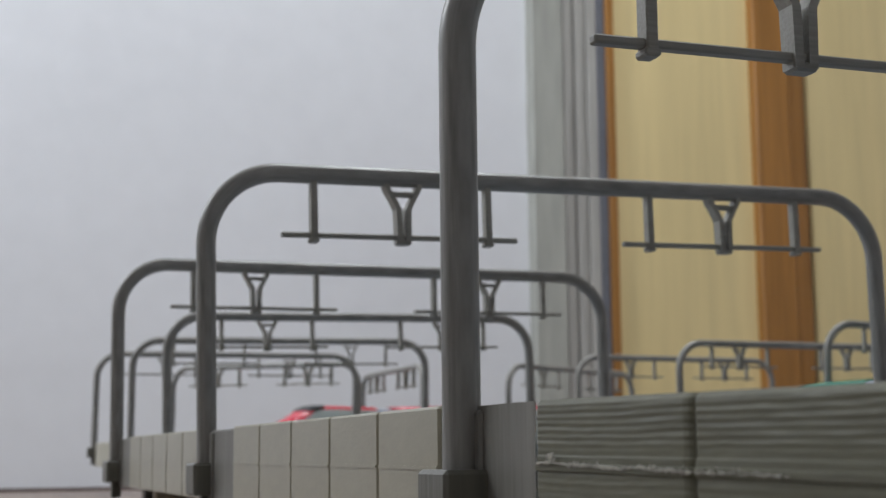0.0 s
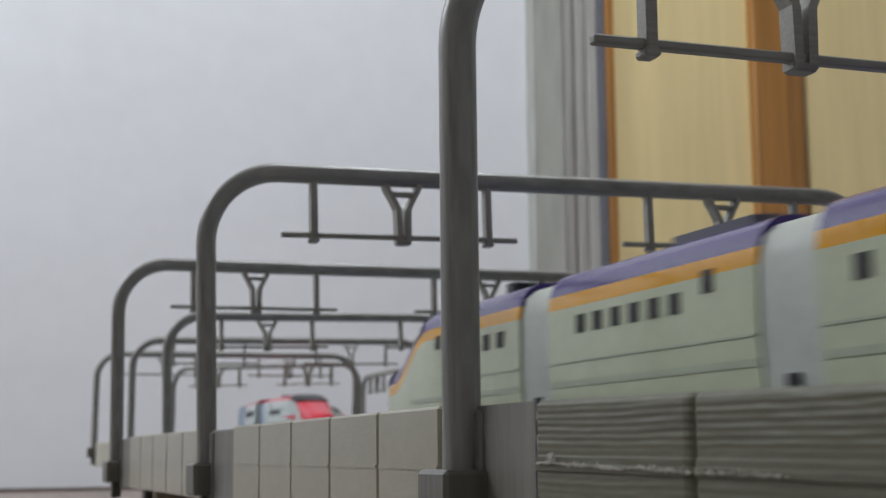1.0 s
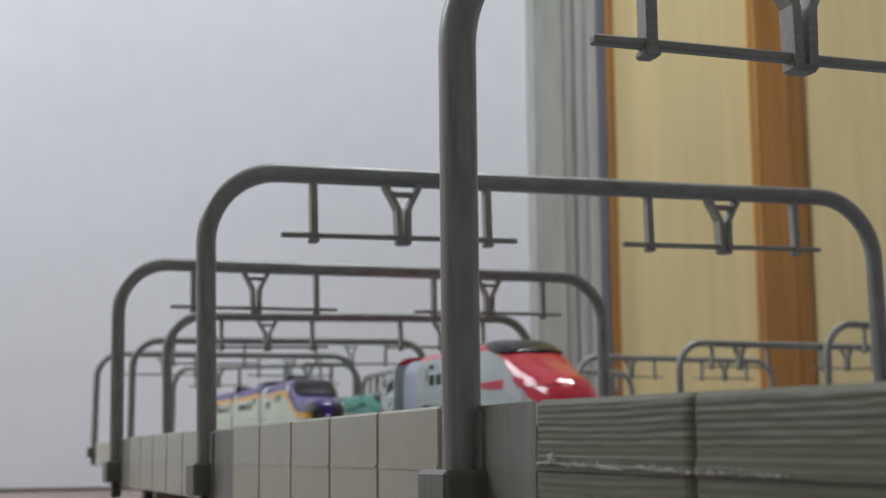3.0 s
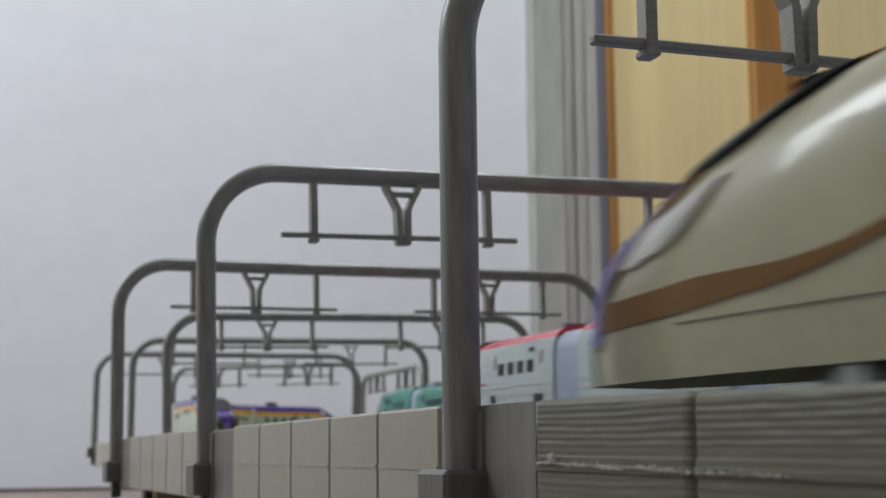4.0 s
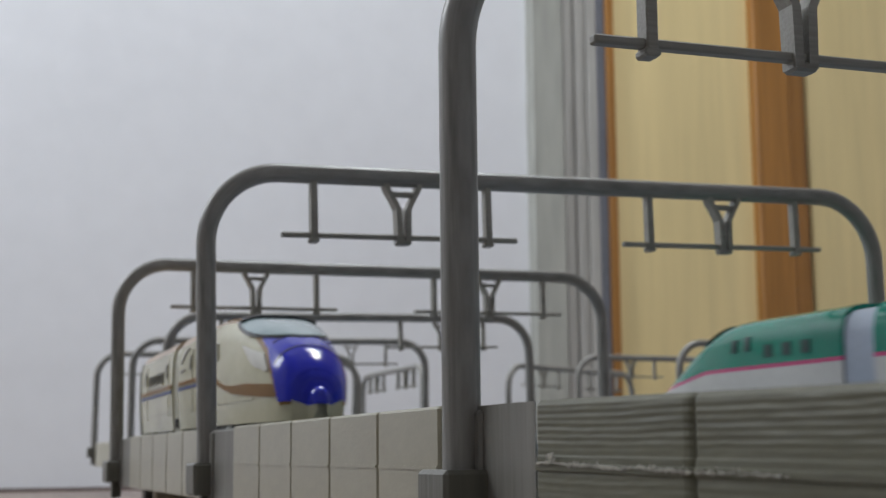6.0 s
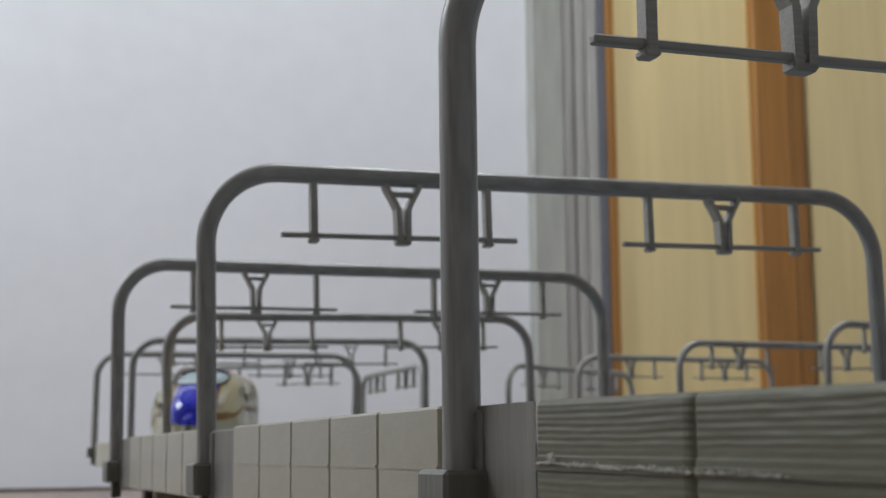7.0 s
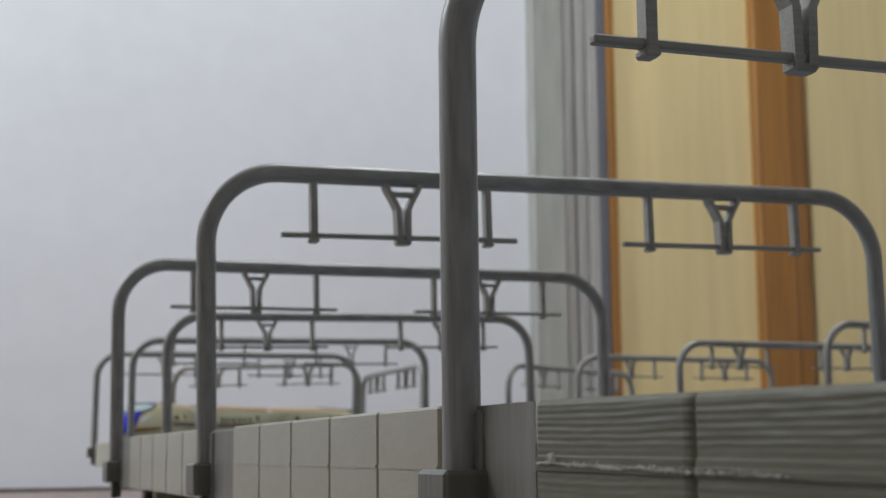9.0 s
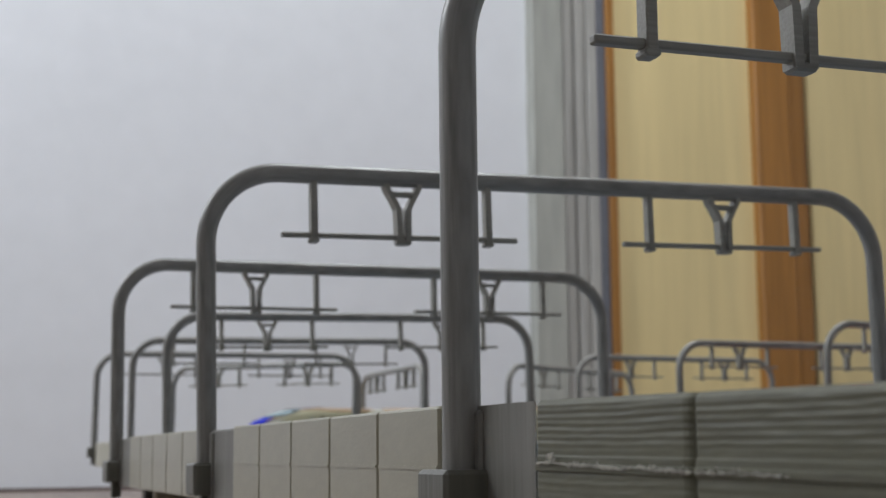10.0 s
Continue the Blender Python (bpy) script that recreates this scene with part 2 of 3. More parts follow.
# ---- the viaduct ----
def ribbon(profile, off=0.0):
    """A band along the whole oval with the cross-section profile of (offset, z)."""
    bm = bmesh.new()
    rings = []
    for c, n in zip(LINE, NRM):
        d = sway(off, c[0] + n[0] * off, c[1] + n[1] * off)
        rings.append([bm.verts.new((c[0] + n[0] * o + d, c[1] + n[1] * o, z + rise(c[0], c[1]))) for o, z in profile])
    k = len(profile)
    for a, b in zip(rings, rings[1:] + rings[:1]):
        for i in range(k):
            bm.faces.new((a[i], a[(i + 1) % k], b[(i + 1) % k], b[i]))
    return bm


# middle, rise, turn and lean of each gantry
GANTRIES = [(0.2009, 0.203, 0.0002, -0.4, -0.1), (0.2032, 0.4284, 0.0023, 0.9, -1.05), (0.2044, 0.6551, 0.001, 1.7, -0.5), (0.263, 0.883, 0.0006, 2.2, -1.1),
            (0.281, 1.179, 0.008, -14.4, 0.3), (0.27, 1.355, 0.0076, -15.9, 0.8), (0.324, 1.443, 0.0028, -52.6, 1.0), (0.487, 1.511, 0.0027, -92.2, 0.2),
            (0.664, 1.408, 0.0004, -148, -0.2), (0.745, 1.321, 0.008, -173.9, 0), (0.714, 1.06, 0.0029, -173.2, 0.4), (0.767, 0.917, 0.0046, -178.8, -2.0)]

viaduct = thing("viaduct", "long grey printed plastic railway viaduct in an oval", "viaduct", kind="structure")
part("deck", ribbon([(-0.1185, Z_LOW + 0.002), (0.1185, Z_LOW + 0.002), (0.1185, Z_RAIL - 0.009), (-0.1185, Z_RAIL - 0.009)]), DECKP, viaduct, "grey deck slab")
for off in (-0.09, -0.03, 0.03, 0.09):
    z = Z_RAIL - 0.0085
    prof = [(-0.019, 0), (0.019, 0), (0.019, 0.0085), (0.0165, 0.0085), (0.0165, 0.005), (0.0135, 0.005), (0.0135, 0.0065), (-0.0135, 0.0065), (-0.0135, 0.005), (-0.0165, 0.005), (-0.0165, 0.0085), (-0.019, 0.0085)]
    part("track_bed", ribbon([(off + o, z + h) for o, h in prof], off), RAILP, viaduct)

PANEL_W = 0.0348


def wall_panel_mesh():
    bm = boxed(-PANEL_W / 2 + 0.0006, PANEL_W / 2 - 0.0006, -0.0018, 0.0018, Z_LOW, Z_WALL, 0.0005)
    # the seam line across the panel
    box(bm, -PANEL_W / 2 + 0.0012, PANEL_W / 2 - 0.0012, -0.0020, 0.0015, Z_BASE - 0.0003, Z_BASE + 0.0003)
    return mesh_of("panel", bm, WALLP)


def column_mesh(half):
    bm = boxed(-half, half, -0.0017, 0.0017, Z_LOW, Z_WALL - 0.0006, 0.0005)
    box(bm, -half + 0.001, -0.004, -0.0024, 0.0012, Z_LOW, Z_WALL - 0.0012, 0.0005)
    return mesh_of("wall_post", bm, POSTW)


def mitred_column_mesh():
    """The post beside the ribbed slab, its end cut at an angle."""
    bm = bmesh.new()
    box(bm, -0.0212, -0.004, -0.0024, 0.0012, Z_LOW, Z_WALL - 0.0012, 0.0005)
    rings = [[bm.verts.new((x, y, z)) for x, y in ((-0.0222, -0.0017), (0.0154, -0.0017), (0.0080, 0.0017), (-0.0222, 0.0017))] for z in (Z_LOW, Z_WALL - 0.0006)]
    for i in range(4):
        bm.faces.new((rings[0][i], rings[0][(i + 1) % 4], rings[1][(i + 1) % 4], rings[1][i]))
    bm.faces.new(rings[0][::-1])
    bm.faces.new(rings[1])
    return mesh_of("wall_post", bm, POSTW)


PANEL, COLUMN, SHORT_COLUMN = wall_panel_mesh(), column_mesh(0.0257), mitred_column_mesh()


def near_s(tr, x, y):
    a, b, p = tr.q[:-1], tr.q[1:], np.array((x, y))
    e = b - a
    u = np.clip(((p - a) * e).sum(1) / (e * e).sum(1), 0, 1)
    k = int(np.argmin(np.hypot(*(a + e * u[:, None] - p).T)))
    return float(tr.s[k] + u[k] * (tr.s[k + 1] - tr.s[k]))


def walls():
    for side in (-1, 1):
        tr = Track(side * 0.1205)
        tr.s0 = 0.0
        marks = []
        for x, y, _, a, _ in GANTRIES:
            c, s_ = math.cos(radians(a)), math.sin(radians(a))
            marks.append(near_s(tr, x + c * side * 0.1205, y + s_ * side * 0.1205))
        end = near_s(tr, FAR_X - side * 0.1205, 0.45)

        def put(name, data, s):
            ob = new(name, data)
            ob.parent = viaduct
            m = tr.place(s, 0, 0.012)
            if side > 0:
                m = m @ Matrix.Rotation(math.pi, 4, "Z")
            ob.matrix_basis = m @ Matrix.Rotation(math.pi, 4, "Z")
        for a, b in zip(marks, marks[1:] + [end]):
            if a == marks[0] and side < 0:
                put("wall_post", SHORT_COLUMN, a - 0.0088)
            else:
                put("wall_post", COLUMN, a - 0.0122)
            n = max(1, round((b - a - 0.0515) / PANEL_W))
            w = (b - a - 0.0515) / n
            for k in range(n):
                put("panel", PANEL, a + 0.0150 + (k + 0.5) * w)


walls()


def slab_top(y):
    """The printed slabs rise slightly away from the camera."""
    return CAM_Z + 0.0055 + 0.0150 * (y - 0.0986)


def ribbed_slab(y0, y1):
    """A parapet slab with uneven printed ridges along it."""
    bm = bmesh.new()
    rows, ny = [], 60
    nz = 84
    for i in range(nz + 1):
        f = i / nz
        row = []
        for j in range(ny + 1):
            y = y0 + (y1 - y0) * j / ny
            z = Z_LOW + 0.004 + (slab_top(y) - Z_LOW - 0.004) * f
            wob = 0.0004 * noise.noise((y * 30, 3.1, 0)) + 0.0003 * noise.noise((y * 90, 7.7, z * 200))
            if f > 0.56:
                ridge = 0.00004 * math.sin((z - 0.006 * (y - 0.13) + wob * 0.5) / 0.00085 * 2 * math.pi) * min(1, (f - 0.56) * 8)
            elif f > 0.50:
                ridge = 0.0002
            elif f > 0.45:
                ridge = 0.00045
            else:
                ridge = 0.00010 + 0.00002 * math.sin((z + wob) / 0.0009 * 2 * math.pi)
            if f > 0.96:
                ridge = -0.0007 * (f - 0.96) / 0.04
            d = min(y - y0, y1 - y)
            ridge -= 0.0006 * max(0.0, 1 - d / 0.0010)
            row.append(bm.verts.new((0.0752 - ridge - 0.00004 * noise.noise((y * 400, z * 900, 1)), y, z)))
        rows.append(row)
    for a, b in zip(rows, rows[1:]):
        for j in range(ny):
            bm.faces.new((a[j], a[j + 1], b[j + 1], b[j]))
    back = [[bm.verts.new((0.0815, y, slab_top(y) if up else Z_LOW + 0.004)) for y in (y0, y1)] for up in (0, 1)]
    bm.faces.new((rows[-1][0], *rows[-1][1:], back[1][1], back[1][0]))
    bm.faces.new((rows[0][0], *rows[0][1:], back[0][1], back[0][0]))
    for j, c in ((0, 0), (-1, 1)):
        bm.faces.new([r[j] for r in rows] + [back[1][c], back[0][c]])
    bm.faces.new((back[0][0], back[0][1], back[1][1], back[1][0]))
    return bm


for a, b in ((0.1313, 0.172), (0.091, 0.1310), (0.050, 0.0907)):
    part("parapet_slab", ribbed_slab(a, b), RIBP, viaduct, "ribbed grey parapet slab with visible print layers")


def fray():
    """Torn strings of plastic along the slab's seam."""
    rnd = random.Random(5)
    bm = bmesh.new()
    for k in range(520):
        y = 0.112 + 0.0578 * rnd.random() ** 0.7
        z = CAM_Z - 0.0016 - 0.0176 * (0.1694 - y) + 0.0002 * noise.noise((y * 260, 1.3, 0)) + rnd.gauss(0, 0.00007)
        s = rnd.uniform(0.00005, 0.00016)
        turn = Euler((rnd.gauss(0, 0.5), rnd.random() * 6, rnd.gauss(0, 0.4)))
        long = rnd.uniform(1.2, 4.5)
        if noise.noise((y * 300, 5.0, 0)) > 0.15 and rnd.random() < 0.35:
            z += rnd.random() * 0.0006
            turn = Euler((rnd.random() * 6, rnd.random() * 6, rnd.random() * 6))
            long = rnd.uniform(1, 2)
        if 0.1645 < y < 0.1665:
            z += rnd.random() ** 2 * 0.0011
            s *= 1.3
        m = Matrix.LocRotScale((0.0746 + rnd.uniform(-0.0002, 0.0001), y, z), turn, (s * 0.8, s * long, s))
        bmesh.ops.create_icosphere(bm, subdivisions=1, radius=0.9, matrix=m)
    return bm


fray_ob = part("frayed_seam", fray(), FRAYP, viaduct, "pale frayed strings of print plastic")
fray_ob["kind"] = "stuff"


def pier():
    p = thing("pier", "dark tapered viaduct pier with a pale bracket on the floor", "pier", "piers under the viaduct")
    for x in (-0.07, 0.07):
        bm = bmesh.new()
        vs = []
        for z, hx, hy in ((0, 0.012, 0.009), (Z_LOW - 0.010, 0.012, 0.009), (Z_LOW + 0.0062, 0.026, 0.012)):
            vs.append([bm.verts.new((x + a * hx, b * hy, z)) for a, b in ((-1, -1), (1, -1), (1, 1), (-1, 1))])
        for a, b in zip(vs, vs[1:]):
            for i in range(4):
                bm.faces.new((a[i], a[(i + 1) % 4], b[(i + 1) % 4], b[i]))
        bm.faces.new(vs[0])
        bm.faces.new(vs[-1])
        bmesh.ops.bevel(bm, geom=bm.edges[:], offset=0.001, segments=1, affect="EDGES")
        part("leg", bm, PIERP, p)
    part("bracket", boxed(-0.108, 0.108, 0.011, 0.022, Z_LOW - 0.012, Z_LOW + 0.0062, 0.001), PIERW, p, "pale bracket")
    part("foot", boxed(-0.095, 0.095, -0.016, 0.016, 0, 0.004, 0.001), PIERP, p)
    return p


def piers():
    first = pier()
    tr = Track(0.0)
    tr.s0 = 0.0
    spots = [pose(*tr.place(near_s(tr, x, y) - 0.03, 0, 0.02).translation.xy, 0) @ tr.place(near_s(tr, x, y) - 0.03, 0, 0.02).to_3x3().to_4x4() @ Matrix.Rotation(-math.pi / 2, 4, "Z") for x, y, _, a, _ in GANTRIES]
    spots += [pose(FAR_X, 0.6, 0), pose(FAR_X, 0.3, 0), pose(0.4695, -0.188, 0, 0, 0, 90)]
    first.matrix_basis = spots[0]
    for m in spots[1:]:
        copy_thing(first, m)


piers()


# ---- the gantries over the tracks ----
def gantry():
    g = thing("catenary_gantry", "grey printed plastic catenary gantry standing over four tracks", "gantry", "gantries along the viaduct")
    r, bend = 0.0030, 0.023
    zb = Z_BASE - 0.008
    pts = [(-HALF, 0, zb), (-HALF, 0, zb + 0.03)]
    for k in range(15):
        a = math.pi - k * math.pi / 28
        pts.append((-HALF + bend + bend * math.cos(a), 0, Z_TOP - bend + bend * math.sin(a)))
    pts += [(-p[0], 0, p[2]) for p in reversed(pts)]
    part("arch_tube", sweep(bmesh.new(), pts, r, 26), POLE, g, "bent round grey tube", smooth=True)
    for sx in (-1, 1):
        bm = boxed(sx * (HALF + 0.0052), sx * (HALF - 0.0092), -0.0064, 0.0064, Z_BASE - 0.0096, Z_BASE, 0.0007)
        box(bm, sx * HALF - 0.0021, sx * HALF + 0.0021, -0.0021, 0.0021, Z_LOW - 0.005, Z_BASE - 0.0094, 0.0003)
        part("socket", bm, POSTP, g, "square socket at the pole's foot")
    for c in (-0.06, 0.06):
        part("contact_bar", boxed(c - 0.0401, c + 0.0401, -0.0012, 0.0012, Z_BAR - 0.0008, Z_BAR + 0.0008, 0.0003), BEAM, g)
        for d in (-0.0297, 0.0297):
            bm = boxed(c + d - 0.0011, c + d + 0.0011, -0.0019, 0.0019, Z_BAR - 0.0022, Z_TOP - 0.001, 0.0003)
            box(bm, c + d - 0.0015, c + d + 0.0015, -0.0021, 0.0021, Z_BAR - 0.0024, Z_BAR - 0.0009, 0.0004)
            part("hanger", bm, BEAM, g)
        bm = bmesh.new()
        for s_ in (-1, 1):
            path = [(0.0062, Z_TOP - 0.0005), (0.0052, Z_TOP - 0.004), (0.0032, Z_TOP - 0.0075), (0.00165, Z_TOP - 0.0105), (0.0014, Z_BAR - 0.002)]
            ring = []
            for x, z in path:
                ring.append([bm.verts.new((c + s_ * (x + a * 0.0009), b * 0.0021, z)) for a, b in ((-1, -1), (1, -1), (1, 1), (-1, 1))])
            for a, b in zip(ring, ring[1:]):
                for i in range(4):
                    bm.faces.new((a[i], a[(i + 1) % 4], b[(i + 1) % 4], b[i]))
            bm.faces.new(ring[0])
            bm.faces.new(ring[-1])
        box(bm, c - 0.0042, c + 0.0042, -0.0018, 0.0018, Z_TOP - 0.0062, Z_TOP - 0.0048, 0.0003)
        box(bm, c - 0.0024, c + 0.0024, -0.0021, 0.0021, Z_BAR - 0.0026, Z_BAR - 0.0009, 0.0005)
        part("y_hanger", bm, BEAM, g, "forked centre hanger")
    return g


def gantries():
    first = gantry()
    spots = [pose(x, y, CAM_Z + up, 0, 0, a) @ pose(0, 0, 0, 0, lean, 0) @ pose(0, 0, -CAM_Z) for x, y, up, a, lean in GANTRIES]
    first.matrix_basis = spots[0]
    for m in spots[1:]:
        copy_thing(first, m)


gantries()


# ---- the trains ----
class Shell:
    """The skin of a car: x along it with the nose at +x, p from 0 (skirt) over 1 (waist) to 2 (roof line)."""

    def __init__(self, length, nose, z0, z1, half, tip_w=1.0, prof=((0, 1), (1, 1)), n=4.2):
        self.l, self.nose, self.z0, self.z1, self.half = length, nose, z0, z1, half
        self.tip_w, self.prof, self.n = tip_w, prof, n

    def rise(self, u):
        """Roof height along the nose, as a smooth curve through prof."""
        us, ks = [a for a, _ in self.prof], [b for _, b in self.prof]
        return sum(np.interp(min(1.0, max(0.0, u + d)), us, ks) * w for d, w in ((-0.08, 0.12), (-0.04, 0.22), (0, 0.32), (0.04, 0.22), (0.08, 0.12)))

    def size(self, x):
        if not self.nose:
            return self.z0, self.z1, self.half
        u = max(0.0, min(1.0, (self.l / 2 - x) / self.nose))
        edge = math.sqrt(max(0.0, 1 - (1 - min(1.0, u / 0.14)) ** 2))
        w = (self.tip_w + (1 - self.tip_w) * math.sin(min(1.0, u * 1.05) * math.pi / 2) ** 0.9) * (0.35 + 0.65 * edge)
        k = self.rise(u) * (0.62 + 0.38 * edge)
        return self.z0, self.z0 + (self.z1 - self.z0) * k, self.half * w

    def power(self, x):
        if not self.nose:
            return self.n
        u = max(0.0, min(1.0, (self.l / 2 - x) / self.nose / 0.9))
        return 2.2 + (self.n - 2.2) * u * u * (3 - 2 * u)

    def p_of(self, x, z):
        zb, zr, hw = self.size(x)
        zm = zb + 0.5 * (zr - zb)
        if z <= zm:
            return max(0.0, (z - zb) / (zm - zb))
        q = min(1.0, (z - zm) / (zr - zm))
        return 1 + math.asin(q ** (self.power(x) / 2)) / (math.pi / 2)

    def at(self, x, p, side=1, lift=0.0):
        n = self.power(x)

        def flat(p):
            zb, zr, hw = self.size(x)
            zm = zb + 0.5 * (zr - zb)
            if p <= 1:
                return hw * (1 - 0.07 * (1 - p) ** 2), zb + (zm - zb) * p
            t = (p - 1) * math.pi / 2
            return hw * max(0.0, math.cos(t)) ** (2 / n), zm + (zr - zm) * max(0.0, math.sin(t)) ** (2 / n)
        y, z = flat(p)
        if lift:
            a, b = flat(max(0, p - 0.02)), flat(min(2, p + 0.02))
            ny, nz = b[1] - a[1], a[0] - b[0]
            d = math.hypot(ny, nz) or 1
            y, z = y + lift * ny / d, z + lift * nz / d
        return Vector((x, side * y, z))

    def stations(self):
        xs = [-self.l / 2 + (self.l - self.nose) * i / 8 for i in range(9)]
        if self.nose:
            xs += [self.l / 2 - self.nose * ((1 - i / 26) ** 1.7) for i in range(1, 27)]
        return xs

    def zone(self, lo, hi, rows=7):
        """The skin between two boundaries, both sides; a cap at each end."""
        bm = bmesh.new()
        xs = self.stations()
        for side in (1, -1):
            grid = []
            for x in xs:
                a, b = lo(x), hi(x)
                b = max(a, b)
                grid.append([bm.verts.new(self.at(x, a + (b - a) * i / rows, side)) for i in range(rows + 1)])
            for g, h in zip(grid, grid[1:]):
                for i in range(rows):
                    bm.faces.new((g[i], g[i + 1], h[i + 1], h[i]))
            for g in (grid[0], grid[-1]):
                mid = [bm.verts.new((v.co.x, 0, v.co.z)) for v in g]
                for i in range(rows):
                    bm.faces.new((g[i], g[i + 1], mid[i + 1], mid[i]))
        bmesh.ops.remove_doubles(bm, verts=bm.verts[:], dist=1e-6)
        return bm

    def patch(self, x0, x1, lo, hi, sides=(1, -1), nx=14, rows=6, lift=0.0004):
        """A raised plate on the skin from x0 to x1 between two boundaries."""
        bm = bmesh.new()
        for side in sides:
            grid = []
            for i in range(nx + 3):
                fx = min(nx, max(0, i - 1)) / nx
                x = x0 + (x1 - x0) * fx
                a, b = lo(x), hi(x)
                b = max(a, b)
                row = []
                for j in range(rows + 3):
                    fp = min(rows, max(0, j - 1)) / rows
                    rim = i in (0, nx + 2) or (j in (0, rows + 2) and not (j and b > 1.995))
                    row.append(bm.verts.new(self.at(x, a + (b - a) * fp, side, -0.0003 if rim else lift)))
                grid.append(row)
            for g, h in zip(grid, grid[1:]):
                for j in range(rows + 2):
                    bm.faces.new((g[j], g[j + 1], h[j + 1], h[j]))
        bmesh.ops.remove_doubles(bm, verts=bm.verts[:], dist=2e-6)
        return bm


def windscreen(sh, c, r, depth, lift=0.0005):
    return sh.patch(c - r, c + r, lambda x: 2 - depth * math.sqrt(max(0.0, 1 - ((x - c) / r) ** 2)), lambda x: 2.0, nx=22, rows=8, lift=lift)


def dome(sh, lo, hi, rows=10):
    """The rounded end of a nose, between two places on its section."""
    bm = bmesh.new()
    x = sh.l / 2
    mid = Vector((0, 0, (sh.at(x, 0)[2] + sh.at(x, 2.0)[2]) / 2))
    rings = []
    for dx, k in ((-0.0022, 1.0), (0.0006, 1.0), (0.0022, 0.90), (0.0034, 0.72), (0.0041, 0.45)):
        ring = []
        for side in (1, -1):
            ps = [lo + (hi - lo) * i / rows for i in range(rows + 1)]
            for p in ps if side > 0 else ps[::-1]:
                c = sh.at(x - 0.0022, p, side, 0.0009) if dx < -0.001 else sh.at(x, p, side)
                ring.append(bm.verts.new((x + dx, c[1] * k, mid.z + (c[2] - mid.z) * k)))
        rings.append(ring)
    for a, b in zip(rings, rings[1:]):
        for i in range(len(a) - 1):
            bm.faces.new((a[i], a[i + 1], b[i + 1], b[i]))
    bm.faces.new(rings[-1])
    bmesh.ops.remove_doubles(bm, verts=bm.verts[:], dist=1e-6)
    return bm


def wheel_bm(x, side):
    bm = bmesh.new()
    bmesh.ops.create_cone(bm, cap_ends=True, segments=18, radius1=0.0058, radius2=0.0058, depth=0.004, matrix=Matrix.Translation((x, side * 0.0125, 0.0058)) @ Matrix.Rotation(math.pi / 2, 4, "X"))
    return bm


NOSE_L, MID_L = 0.147, 0.102


